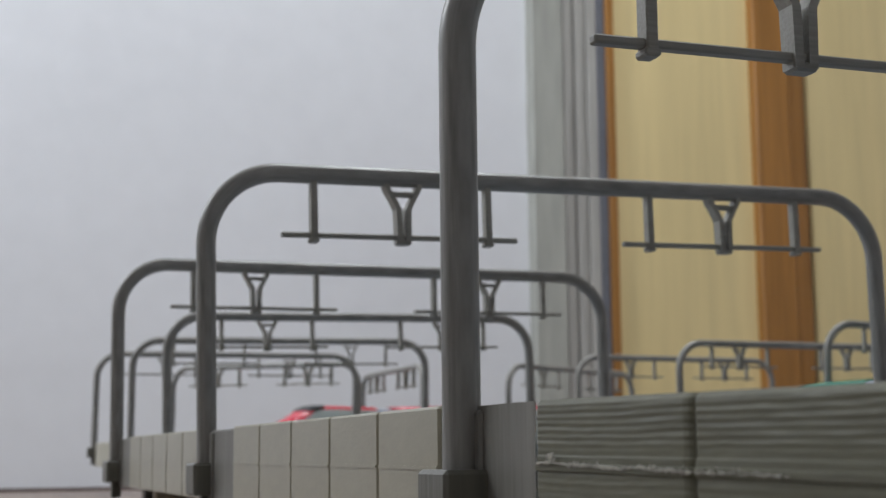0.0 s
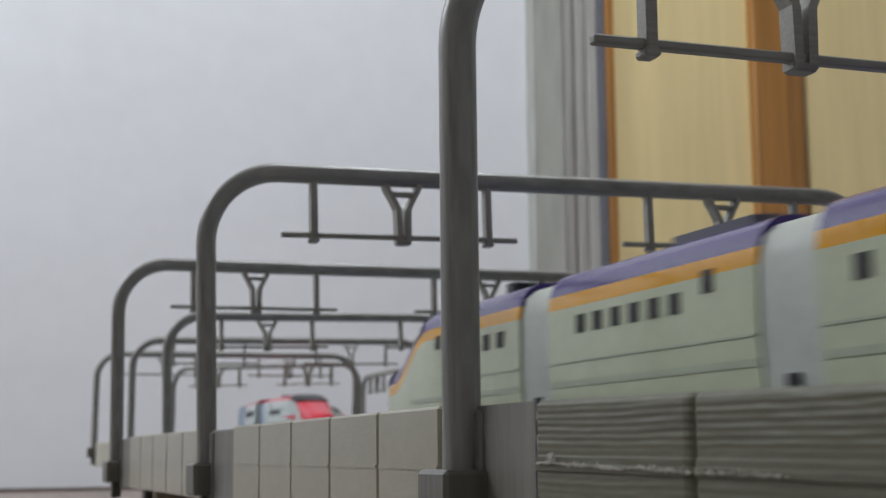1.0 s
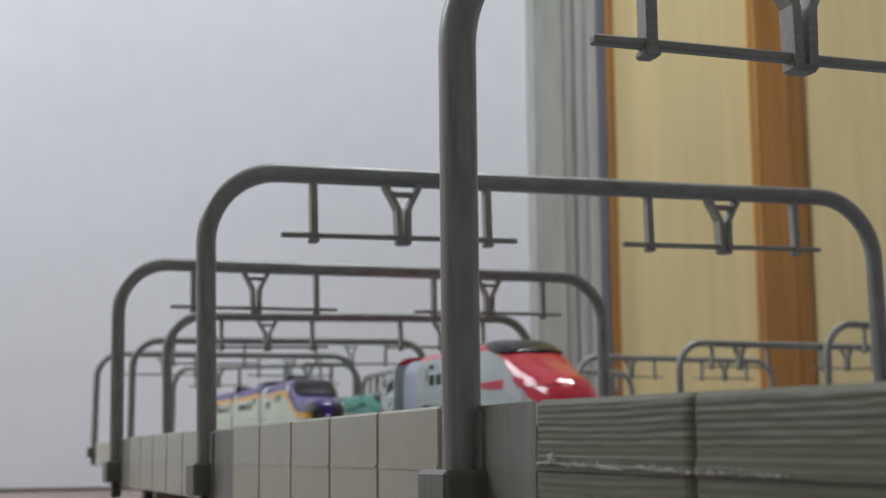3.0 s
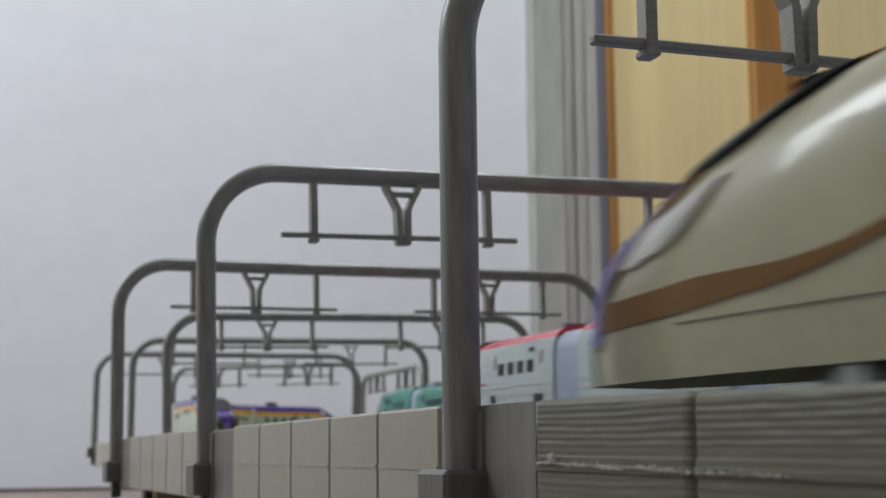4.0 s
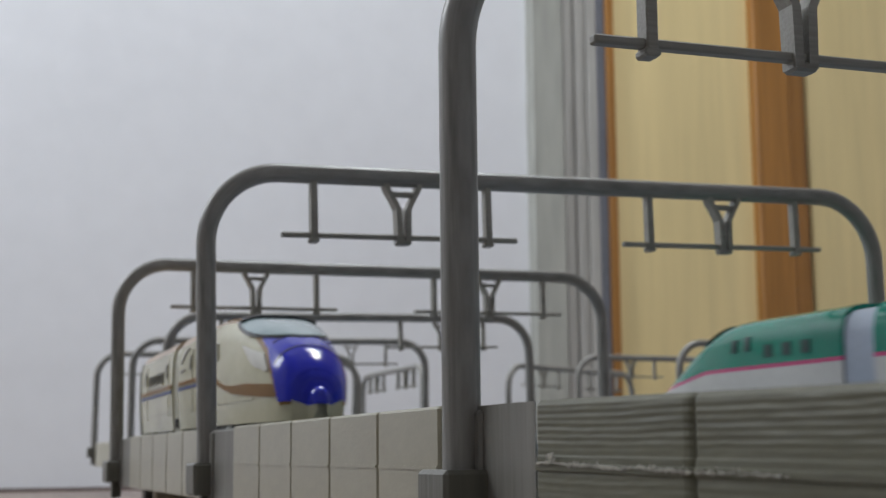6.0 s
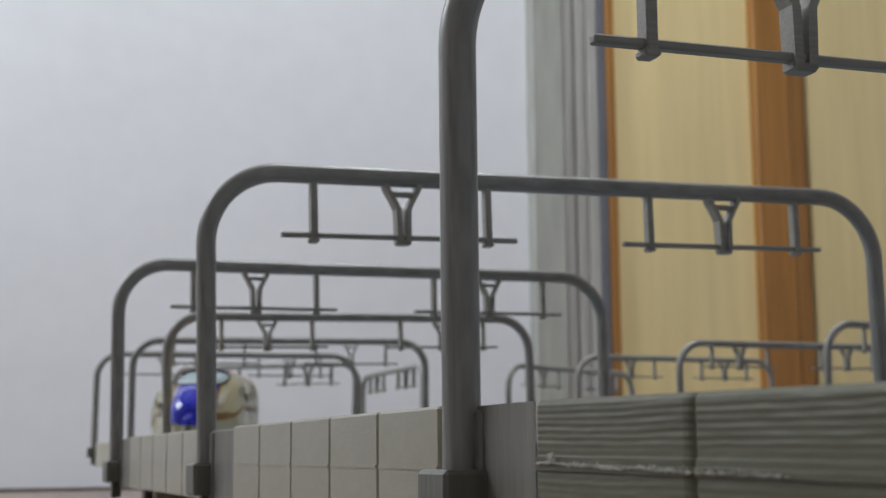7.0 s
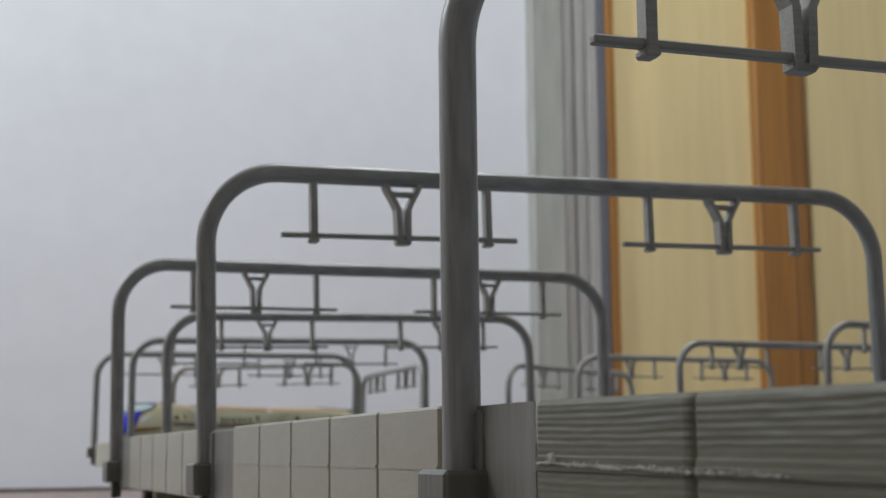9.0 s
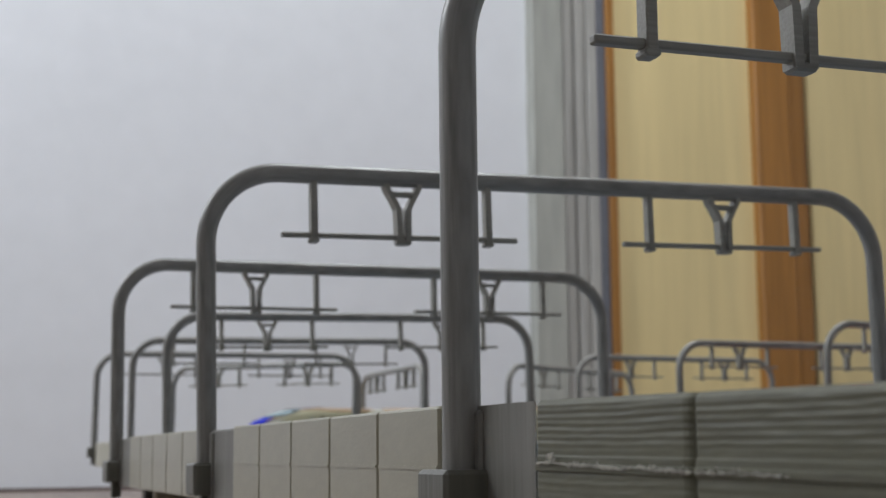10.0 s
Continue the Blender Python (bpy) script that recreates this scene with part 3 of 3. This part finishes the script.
def car(name, label, group, sh, zones, gangway, patches=(), windows=(), z_win=(0, 0), win_mat=None, rear=True, joint=0.02):
    """One rail car: skin zones, painted plates, windows, underframe, wheels and the gangway at its rear."""
    c = thing(name, label, "toy train car", group)
    c["length"], c["joint"] = sh.l, joint
    for nm, mat, lo, hi, lab in zones:
        part(nm, sh.zone(lo, hi), mat, c, lab, smooth=True)
    for nm, mat, bm, lab in patches:
        if any(abs(v.co.y) < 1e-5 for v in bm.verts):
            part(nm, bm, mat, c, lab, smooth=True)
            continue
        for side in (1, -1):
            half = bm.copy()
            bmesh.ops.delete(half, geom=[v for v in half.verts if v.co.y * side < 0], context="VERTS")
            part(nm, half, mat, c, lab, smooth=True)
        bm.free()
    for w in windows:
        x, wd = w[0], w[1]
        za, zb = (w[2], w[3]) if len(w) > 2 else z_win
        for side in (1, -1):
            host = c
            if len(w) > 2 and win_mat is TINTED:
                host = part("door", sh.patch(x - wd / 2 - 0.0022, x + wd / 2 + 0.0022, lambda q: sh.p_of(q, sh.z0 + 0.0085), lambda q: sh.p_of(q, zb + 0.0022), (side,), 2, 8, 0.00022), zones[0][1], c)
            part("window", sh.patch(x - wd / 2, x + wd / 2, lambda q: sh.p_of(q, za), lambda q: sh.p_of(q, zb), (side,), 2, 2, 0.0004 if len(w) > 2 else 0.0003), win_mat or GLASSD, host)
    back = -sh.l / 2
    if rear:
        sub = Shell(joint + 0.003, 0, sh.z0 - 0.0012, sh.z1 - 0.0018, sh.half * 0.95, n=5.0)
        bm = sub.zone(lambda x: 0, lambda x: 2.0)
        bmesh.ops.translate(bm, verts=bm.verts[:], vec=(back - joint / 2, 0, 0))
        hood = part("gangway", bm, gangway, c, "plain gangway end between the cars", smooth=True)
        for side in (1, -1):
            part("coupling_hole", boxed(back - joint / 2 - 0.0022, back - joint / 2 + 0.0022, side * sh.half * 0.90, side * sh.half * 0.972, sh.z0 + 0.001, sh.z0 + 0.0048, 0.0004), BLACK, hood, "small dark hole")
    front = sh.l / 2 - (sh.nose * 0.62 if sh.nose else 0.004)
    part("underframe", boxed(back + 0.004, front, -sh.half * 0.74, sh.half * 0.74, 0.0045, sh.z0 + 0.003, 0.001), BLACK, c, "black underframe")
    for x in (back + 0.022, (sh.l / 2 - (0.064 if sh.nose else 0.022))):
        bogie = part("bogie", boxed(x - 0.010, x + 0.010, -0.0095, 0.0095, 0.0035, 0.0085, 0.0008), BLACK, c, "black bogie frame")
        for side in (1, -1):
            part("wheel", wheel_bm(x, side), BLACK, bogie)
            bm = bmesh.new()
            bmesh.ops.create_cone(bm, cap_ends=True, segments=16, radius1=0.0034, radius2=0.0026, depth=0.0012, matrix=Matrix.Translation((x, side * 0.0150, 0.0058)) @ Matrix.Rotation(-side * math.pi / 2, 4, "X"))
            part("hub", bm, HUB, bogie, "pale wheel hub")
        bm = bmesh.new()
        bmesh.ops.create_cone(bm, cap_ends=True, segments=10, radius1=0.001, radius2=0.001, depth=0.030, matrix=Matrix.Translation((x, 0, 0.0058)) @ Matrix.Rotation(math.pi / 2, 4, "X"))
        part("axle", bm, STEEL, bogie)
    return c





def both(lo):
    return lambda x: lo


def ivory_train():
    z0, z1, half = 0.0086, 0.0472, 0.0176
    out = []
    for which, kind in enumerate(("nose", "mid", "nose")):
        nose = kind == "nose"
        sh = Shell(NOSE_L + 0.013 if nose else MID_L, 0.092 if nose else 0, z0, z1, half, 0.55, ((0, 0.42), (0.05, 0.51), (0.125, 0.60), (0.21, 0.68), (0.386, 0.815), (0.6, 0.92), (0.8, 0.98), (1, 1)))
        tip = sh.l / 2
        roof = lambda x, t=tip, nose=nose: float(np.interp(x - t, (-0.16, -0.10, -0.075, -0.05, 0), (1.33, 1.40, 1.58, 1.72, 1.78))) if nose else 1.33
        zones = [("body", IVORY, both(0.0), roof, "glossy ivory body"), ("roof", ROOFGREY, roof, both(2.0), "bronze roof")]
        patches = []
        za = 0.0260
        if nose:
            bronze = lambda x, t=tip, s=sh: za - 0.0016 * max(0, min(1, (x - t + 0.045) / 0.035)) - 0.0082 * (1 / (1 + math.exp(-(x - (t - 0.070)) / 0.009)))
            patches.append(("bronze_band", BRONZE, sh.patch(-tip + 0.001, tip - 0.0086, lambda x, s=sh: s.p_of(x, bronze(x)), lambda x, s=sh, t=tip: s.p_of(x, bronze(x) + 0.0016 + 0.0024 * max(0, min(1, (x - t + 0.066) / 0.03))), nx=60, rows=3), "bronze swoosh band"))
            patches.append(("blue_line", BLUELINE, sh.patch(-tip + 0.001, tip - 0.1010, lambda x, s=sh: s.p_of(x, za - 0.0018), lambda x, s=sh: s.p_of(x, za - 0.0007), nx=16, rows=1), "blue line"))
            def top(x, t=tip, s=sh):
                d = x - t
                if d < -0.021:
                    return float(np.interp(d, (-0.095, -0.060, -0.021), (1.90, 1.82, s.p_of(t - 0.021, 0.0312))))
                return s.p_of(x, float(np.interp(d, (-0.021, -0.0118, -0.0092, -0.0081, 0), (0.0312, 0.0239, 0.0189, 0.0146, 0.0146))))

            patches.append(("nose_top", COBALT, sh.patch(tip - 0.095, tip - 0.0003, top, both(2.0), nx=120, rows=10, lift=0.0006), "cobalt blue nose top"))
            patches.append(("gold_edge", BRONZE, sh.patch(tip - 0.095, tip - 0.003, lambda x: top(x) - 0.10, top, nx=44, rows=1, lift=0.0005), "gold edge line"))
            cut = top(tip - 0.0012)
            patches.append(("nose_tip", COBALT, dome(sh, cut, 2.0), "rounded cobalt nose tip"))
            patches.append(("nose_lip", IVORY, dome(sh, 0.0, cut, 4), "ivory lip under the nose"))
            patches.append(("windscreen", SCREEN, windscreen(sh, tip - 0.0430, 0.0215, 0.50, 0.0012), "smoked windscreen"))
            patches.append(("windscreen_frame", SCREEND, windscreen(sh, tip - 0.0435, 0.0235, 0.56, 0.0009), "black windscreen frame"))
            patches.append(("windscreen_bar", SCREEND, sh.patch(tip - 0.0560, tip - 0.0545, both(1.60), both(2.0), nx=2, rows=10, lift=0.0020), "black bar across the windscreen"))
            for g in (0.0225, 0.0125):
                patches.append(("nose_groove", COBALTD, sh.patch(tip - g, tip - g + 0.0006, lambda x: top(x) + 0.12, both(2.0), nx=2, rows=10, lift=0.0008), "fine groove across the nose"))
            def lamp_top(x, t=tip):
                return float(np.interp(x - t, (-0.0435, -0.0230, -0.0135), (0.0345, 0.0302, 0.0228)))
            patches.append(("headlight", LENS, sh.patch(tip - 0.0425, tip - 0.0165, lambda x, s=sh, t=tip: s.p_of(x, lamp_top(x) - 0.0046 * math.sin(math.pi * min(1.0, (x - t + 0.0425) / 0.026) ** 1.4) ** 0.8 - 0.0002), lambda x, s=sh: s.p_of(x, lamp_top(x)), nx=18, rows=4, lift=0.0005), "glossy clear headlight"))
            wins = [(tip - 0.101 - 0.0078 * k, 0.0042) for k in range(2 if which else 3)] + [(tip - 0.088, 0.0036, 0.0312, 0.0372), (-tip + 0.0310, 0.0036, 0.0312, 0.0368)]
            blind = sh.patch(tip - 0.0772, tip - 0.0738, lambda x, s=sh: s.p_of(x, 0.0315), lambda x, s=sh: s.p_of(x, 0.0372), nx=3, rows=3, lift=0.0004)
            patches.append(("blank_window", IVORYG, blind, "blank moulded window"))
            for z_a, z_b, x_a, x_b in ((0.0352, 0.0402, 0.0075, 0.0250), (0.0345, 0.0372, 0.0070, 0.0160), (0.0310, 0.0318, 0.0060, 0.0170)):
                mark = sh.patch(-tip + x_a, -tip + x_b, lambda x, s=sh, t=tip: s.p_of(x, z_a + (z_b - z_a) * (x + t - x_a) / (x_b - x_a)), lambda x, s=sh, t=tip: s.p_of(x, z_a + (z_b - z_a) * (x + t - x_a) / (x_b - x_a) + 0.0009 * math.sin(math.pi * (x + t - x_a) / (x_b - x_a))), nx=12, rows=1, lift=0.00035)
                patches.append(("side_mark", DECKP, mark, "small grey feather-shaped mark"))
        else:
            patches.append(("bronze_band", BRONZE, sh.patch(-tip + 0.001, tip - 0.001, lambda x, s=sh: s.p_of(x, za), lambda x, s=sh: s.p_of(x, za + 0.0016), nx=4, rows=2), "bronze band"))
            patches.append(("blue_line", BLUELINE, sh.patch(-tip + 0.001, tip - 0.001, lambda x, s=sh: s.p_of(x, za - 0.0018), lambda x, s=sh: s.p_of(x, za - 0.0007), nx=4, rows=1), "blue line"))
            wins = [(-0.0235 + 0.0088 * k, 0.0040) for k in range(6)] + [(-tip + 0.0145, 0.0038, 0.0310, 0.0368), (tip - 0.0180, 0.0038, 0.0310, 0.0368)]
        ends = (-tip + 0.0310, tip - 0.088) if nose else (-tip + 0.0145, tip - 0.0180)
        for e in ends:
            for z_a, w_ in ((0.0203, 0.0042), (0.0148, 0.0034)):
                patches.append(("step", IVORY, sh.patch(e - w_, e + w_, lambda x, s=sh: s.p_of(x, z_a), lambda x, s=sh: s.p_of(x, z_a + 0.0009), nx=6, rows=2, lift=0.0004), "moulded step"))
        w_a, w_b = (tip - (0.112 if which else 0.120), tip - 0.098) if nose else (-0.026, 0.025)
        patches.append(("window_sill", IVORY, sh.patch(w_a, w_b, lambda x, s=sh: s.p_of(x, 0.0287), lambda x, s=sh: s.p_of(x, 0.0294), nx=8, rows=2, lift=0.0008), "moulded sill under the windows"))
        patches.append(("skirt_ridge", IVORY, sh.patch(-tip + 0.001, tip - (0.03 if nose else 0.001), lambda x, s=sh: s.p_of(x, 0.0160), lambda x, s=sh: s.p_of(x, 0.0167), nx=14, rows=1, lift=0.0004), ""))
        out.append(car("train_nose_car" if nose else "train_middle_car", "glossy ivory bullet train car with bronze and blue lines", "ivory toy train", sh, zones, IVORYG, patches, wins, (0.0297, 0.0342), TINTED, joint=0.0165))
    return out


def purple_train():
    z0, z1, half = 0.0085, 0.0462, 0.0172
    out = []
    for which, kind in enumerate(("nose", "mid", "nose")):
        nose = kind == "nose"
        sh = Shell(NOSE_L if nose else MID_L, 0.082 if nose else 0, z0, z1, half, 0.66, ((0, 0.55), (0.05, 0.57), (0.14, 0.60), (0.36, 0.66), (0.5, 0.80), (0.62, 0.95), (0.75, 1), (1, 1)))
        tip = sh.l / 2

        def low(x, t=tip, nose=nose):
            return 0.0354 - (0.0160 * (lambda u: u * u * (3 - 2 * u))(max(0, min(1, (x - t + 0.067) / 0.046))) if nose else 0)
        band = lambda x, s=sh: s.p_of(x, low(x))
        roof = lambda x, s=sh: min(1.99, s.p_of(x, low(x) + 0.0037))
        zones = [("body", MINT, both(0.0), band, "pale mint-white body"), ("amber_band", AMBER, band, roof, "amber band"), ("roof", PURPLE, roof, both(2.0), "glossy purple roof")]
        patches = []
        if nose:
            patches.append(("windscreen", SCREEND, windscreen(sh, tip - 0.0430, 0.0125, 0.50, 0.0009), "black windscreen"))
            def mouth(x, t=tip):
                return roof(x) + 0.05 + (1.62 - roof(x)) * math.sqrt(max(0.0, 1 - (min(0.0, x - t + 0.002) / 0.010) ** 2))
            patches.append(("nose_opening", MOUTH, sh.patch(tip - 0.0118, tip - 0.0006, lambda x, t=tip: (roof(x) + 0.05) * (1 - max(0.0, (x - t + 0.009) / 0.009)) + 1.05 * max(0.0, (x - t + 0.009) / 0.009), lambda x: min(1.98, mouth(x)), nx=26, rows=8, lift=0.0007), "dark open coupler mouth in the nose"))
            patches.append(("mouth_front", MOUTH, dome(sh, 0.95, 1.62, 8), "dark brown inside of the open nose"))
            patches.append(("nose_hood", PURPLE, dome(sh, 1.62, 2.0, 6), "purple hood over the open nose"))
            patches.append(("nose_lip", MINT, dome(sh, 0.0, 0.95, 6), "pale lip under the open nose"))
            # pearl headlight plate; its pale colour also paints in a bright reflection
            patches.append(("headlight", PEARL, sh.patch(tip - 0.0580, tip - 0.0515, lambda x, s=sh: s.p_of(x, low(x) + 0.0044), lambda x, s=sh: s.p_of(x, low(x) + 0.0080), nx=8, rows=2, lift=0.0005), "clear headlight"))
            patches.append(("roof_aerial", BLACK, sh.patch(-tip + 0.030, -tip + 0.036, both(1.93), both(2.0), nx=4, rows=2, lift=0.0036), "small dark roof aerial"))
            wins = [(-tip + 0.0140 + 0.0112 * k, 0.0048) for k in range(2 if which else 4)] + [(tip - 0.0785, 0.0040, 0.0318, 0.0362), (tip - 0.0935, 0.0040, 0.0318, 0.0365)]
        else:
            wins = [(-0.0175 + 0.0097 * k, 0.0048) for k in range(6)] + [(-tip + 0.019, 0.0042, 0.0318, 0.0366)]
            patches.append(("pantograph_cover", EDGE, sh.patch(-tip + 0.012, -tip + 0.046, lambda x: 1.80, both(2.0), nx=10, rows=5, lift=0.0020), "dark pantograph cover"))
        # thin plates in darker mint paint in the shade of the moulded grooves
        patches.append(("body_fold", MINT_SHADED, sh.patch(-tip + 0.001, tip - (0.075 if nose else 0.001), lambda x, s=sh: s.p_of(x, 0.0212), lambda x, s=sh: s.p_of(x, 0.0218), nx=14, rows=1, lift=0.0003), "fine moulded fold, its shade put in as darker mint"))
        patches.append(("skirt_line", MINT_SHADED, sh.patch(-tip + 0.001, tip - (0.045 if nose else 0.001), lambda x, s=sh: s.p_of(x, 0.0152), lambda x, s=sh: s.p_of(x, 0.0168), nx=14, rows=1, lift=0.0003), "moulded skirt line, its shading put into the colour"))
        out.append(car("train_nose_car" if nose else "train_middle_car", "pale bullet train car with amber band and purple roof", "purple toy train", sh, zones, GANG, patches, wins, (0.0285, 0.0331), joint=0.0205))
    return out


def red_train():
    z0, z1, half = 0.0085, 0.0450, 0.0170
    out = []
    for which, kind in enumerate(("nose", "mid", "nose")):
        nose = kind == "nose"
        sh = Shell(NOSE_L if nose else MID_L, 0.080 if nose else 0, z0, z1, half, 0.58, ((0, 0.32), (0.06, 0.44), (0.2, 0.56), (0.4, 0.72), (0.55, 0.88), (0.7, 0.98), (1, 1)))
        tip = sh.l / 2
        roof = lambda x, t=tip, nose=nose: 1.40 - (0.75 * max(0, min(1, (x - t + 0.050) / 0.046)) ** 1.3 if nose else 0)
        zones = [("body", SILVERW, both(0.0), roof, "silver-white body"), ("roof", CRIMSON, roof, both(2.0), "crimson roof")]
        patches = []
        if nose:
            patches.append(("windscreen", SCREEND, windscreen(sh, tip - 0.0540, 0.0145, 0.60, 0.0009), "black windscreen"))
            patches.append(("pantograph_cover", EDGE, sh.patch(-tip + 0.014, -tip + 0.018, lambda x: 1.95, both(2.0), nx=6, rows=3, lift=0.0022), "small grey roof fitting"))
            patches.append(("belt_line", GANG, sh.patch(-tip + 0.001, tip - 0.075, lambda x, s=sh: s.p_of(x, 0.0236), lambda x, s=sh: s.p_of(x, 0.0242), nx=4, rows=1, lift=0.00025), "thin grey belt line"))
            patches.append(("red_streak", CRIMSON, sh.patch(tip - 0.079, tip - 0.002, lambda x, s=sh, t=tip: s.p_of(x, 0.0262 - 0.0024 * max(0, min(1, (x - t + 0.079) / 0.03))), lambda x, s=sh, t=tip: s.p_of(x, 0.0264 + 0.0010 * max(0, min(1, (x - t + 0.079) / 0.03))), nx=26, rows=2), "crimson streak along the nose"))
            patches.append(("headlight", PEARL, sh.patch(tip - 0.040, tip - 0.024, lambda x: roof(x) - 0.3, lambda x: roof(x) - 0.05, nx=6, rows=2, lift=0.0006), "clear headlight"))
            for q in (tip - 0.0875, -tip + 0.0125):
                patches.append(("blank_window", GANG, sh.patch(q - 0.0020, q + 0.0020, lambda x, s=sh: s.p_of(x, 0.0318), lambda x, s=sh: s.p_of(x, 0.0372), nx=3, rows=3, lift=0.0003), "blank moulded window"))
            wins = [(tip - 0.0958 - 0.0099 * k, 0.0047, 0.0289, 0.0336) for k in range(4)] + [(-tip + 0.0205, 0.0050, 0.0366, 0.0382), (-tip + 0.0140, 0.0085, 0.0172, 0.0203), (tip - 0.0865, 0.0045, 0.0180, 0.0212)]
        else:
            wins = [(-0.0274 + 0.0082 * k, 0.0048) for k in range(8)]
            patches.append(("belt_line", GANG, sh.patch(-tip + 0.001, tip - 0.001, lambda x, s=sh: s.p_of(x, 0.0236), lambda x, s=sh: s.p_of(x, 0.0242), nx=4, rows=1, lift=0.00025), "thin grey belt line"))
        # matte grey plates draw in the shading of the body's two indentations
        patches.append(("body_fold", GANG, sh.patch(-tip + 0.001, tip - (0.085 if nose else 0.001), lambda x, s=sh: s.p_of(x, 0.0203), lambda x, s=sh: s.p_of(x, 0.0222), nx=10, rows=1, lift=0.00025), "moulded fold along the body, shading painted in grey"))
        patches.append(("skirt_line", GANG, sh.patch(-tip + 0.001, tip - (0.045 if nose else 0.001), lambda x, s=sh: s.p_of(x, 0.0160), lambda x, s=sh: s.p_of(x, 0.0180), nx=14, rows=1, lift=0.0003), "moulded skirt line, its shading put into the colour"))
        out.append(car("train_nose_car" if nose else "train_middle_car", "silver-white bullet train car with crimson roof", "red toy train", sh, zones, GANGB, patches, wins, (0.0302, 0.0350), joint=0.022))
    return out


def green_train():
    z0, z1, half = 0.0085, 0.0455, 0.0175
    out = []
    for which, kind in enumerate(("nose", "mid", "nose")):
        nose = kind == "nose"
        sh = Shell(NOSE_L if nose else MID_L, 0.092 if nose else 0, z0, z1, half, 0.52, ((0, 0.20), (0.1, 0.36), (0.3, 0.58), (0.5, 0.78), (0.68, 0.94), (0.85, 1), (1, 1)))
        tip = sh.l / 2
        split = lambda x, s=sh: s.p_of(x, 0.0268 - (0.006 * max(0, min(1, (x - s.l / 2 + 0.06) / 0.05)) if s.nose else 0))
        pink = lambda x, s=sh: s.p_of(x, 0.0282 - (0.006 * max(0, min(1, (x - s.l / 2 + 0.06) / 0.05)) if s.nose else 0))
        zones = [("body", PEARL, both(0.0), split, "pearl white lower body"), ("pink_band", PINK, split, pink, "thin pink band"), ("roof", GREEN, pink, both(2.0), "glossy green upper body")]
        patches = []
        if nose:
            patches.append(("windscreen", SCREEND, windscreen(sh, tip - 0.058, 0.011, 0.5, 0.0009), "black windscreen"))
            wins = [(tip - 0.1040 - 0.0115 * k, 0.0050) for k in range(3)] + [(tip - 0.0905, 0.0036, 0.0335, 0.0385), (tip - 0.0820, 0.0036, 0.0335, 0.0380)]
        else:
            wins = [(-0.0195 + 0.0072 * k, 0.0050) for k in range(7)] + [(-tip + 0.0205, 0.0045, 0.0335, 0.0390), (tip - 0.0160, 0.0045, 0.0335, 0.0390)]
            patches.append(("pantograph_cover", GANGB, sh.patch(-tip + 0.003, -tip + 0.024, lambda x: 1.84, both(2.0), nx=10, rows=3, lift=0.0030), "pale grey pantograph cover"))
            patches.append(("pantograph", PIERP, sh.patch(-tip + 0.025, -tip + 0.041, lambda x: 1.88, both(2.0), nx=8, rows=3, lift=0.0012), "dark brown folded pantograph"))
        out.append(car("train_nose_car" if nose else "train_middle_car", "green and white bullet train car with a thin pink line", "green toy train", sh, zones, GANGB, patches, wins, (0.0306, 0.0350), GREENW, joint=0.0165))
    return out


# each train: its cars, its track's offset, and the middle car's place along it as (seconds, metres)
TRAINS = [(ivory_train(), -0.09, ((0, -1.372), (4.1, 0.0095), (5.6, 0.519), (6.8, 0.912), (7.5, 1.145), (8.0, 1.312), (8.6, 1.500), (9.0, 1.603), (9.4, 1.690), (10, 1.870)), 1),
          (purple_train(), -0.03, ((0, -0.094), (10, 3.766)), 1),
          (red_train(), 0.03, ((0, 1.650), (1.0, 1.345), (2.5, 0.859), (3.8, 0.463), (10, -1.430)), -1),
          (green_train(), 0.09, ((0, 2.311), (10, -1.019)), -1)]


def motions():
    """The trains run along their tracks, the cars behind one another."""
    for cars, off, times, ahead in TRAINS:
        tr = Track(off)
        for car_ob, d, turned in ((cars[0], ahead, ahead < 0), (cars[1], 0, ahead < 0), (cars[2], -ahead, ahead > 0)):
            gap = (car_ob["length"] + MID_L) / 2 + car_ob["joint"]
            rows = []
            for k in range(101):
                t = k / 10
                s = float(np.interp(t, [a for a, _ in times], [b for _, b in times]))
                m = tr.place(s + d * gap, Z_RAIL, 0.038)
                rows.append((t, m @ Matrix.Rotation(math.pi, 4, "Z") if turned else m))
            walk(car_ob, rows)


motions()
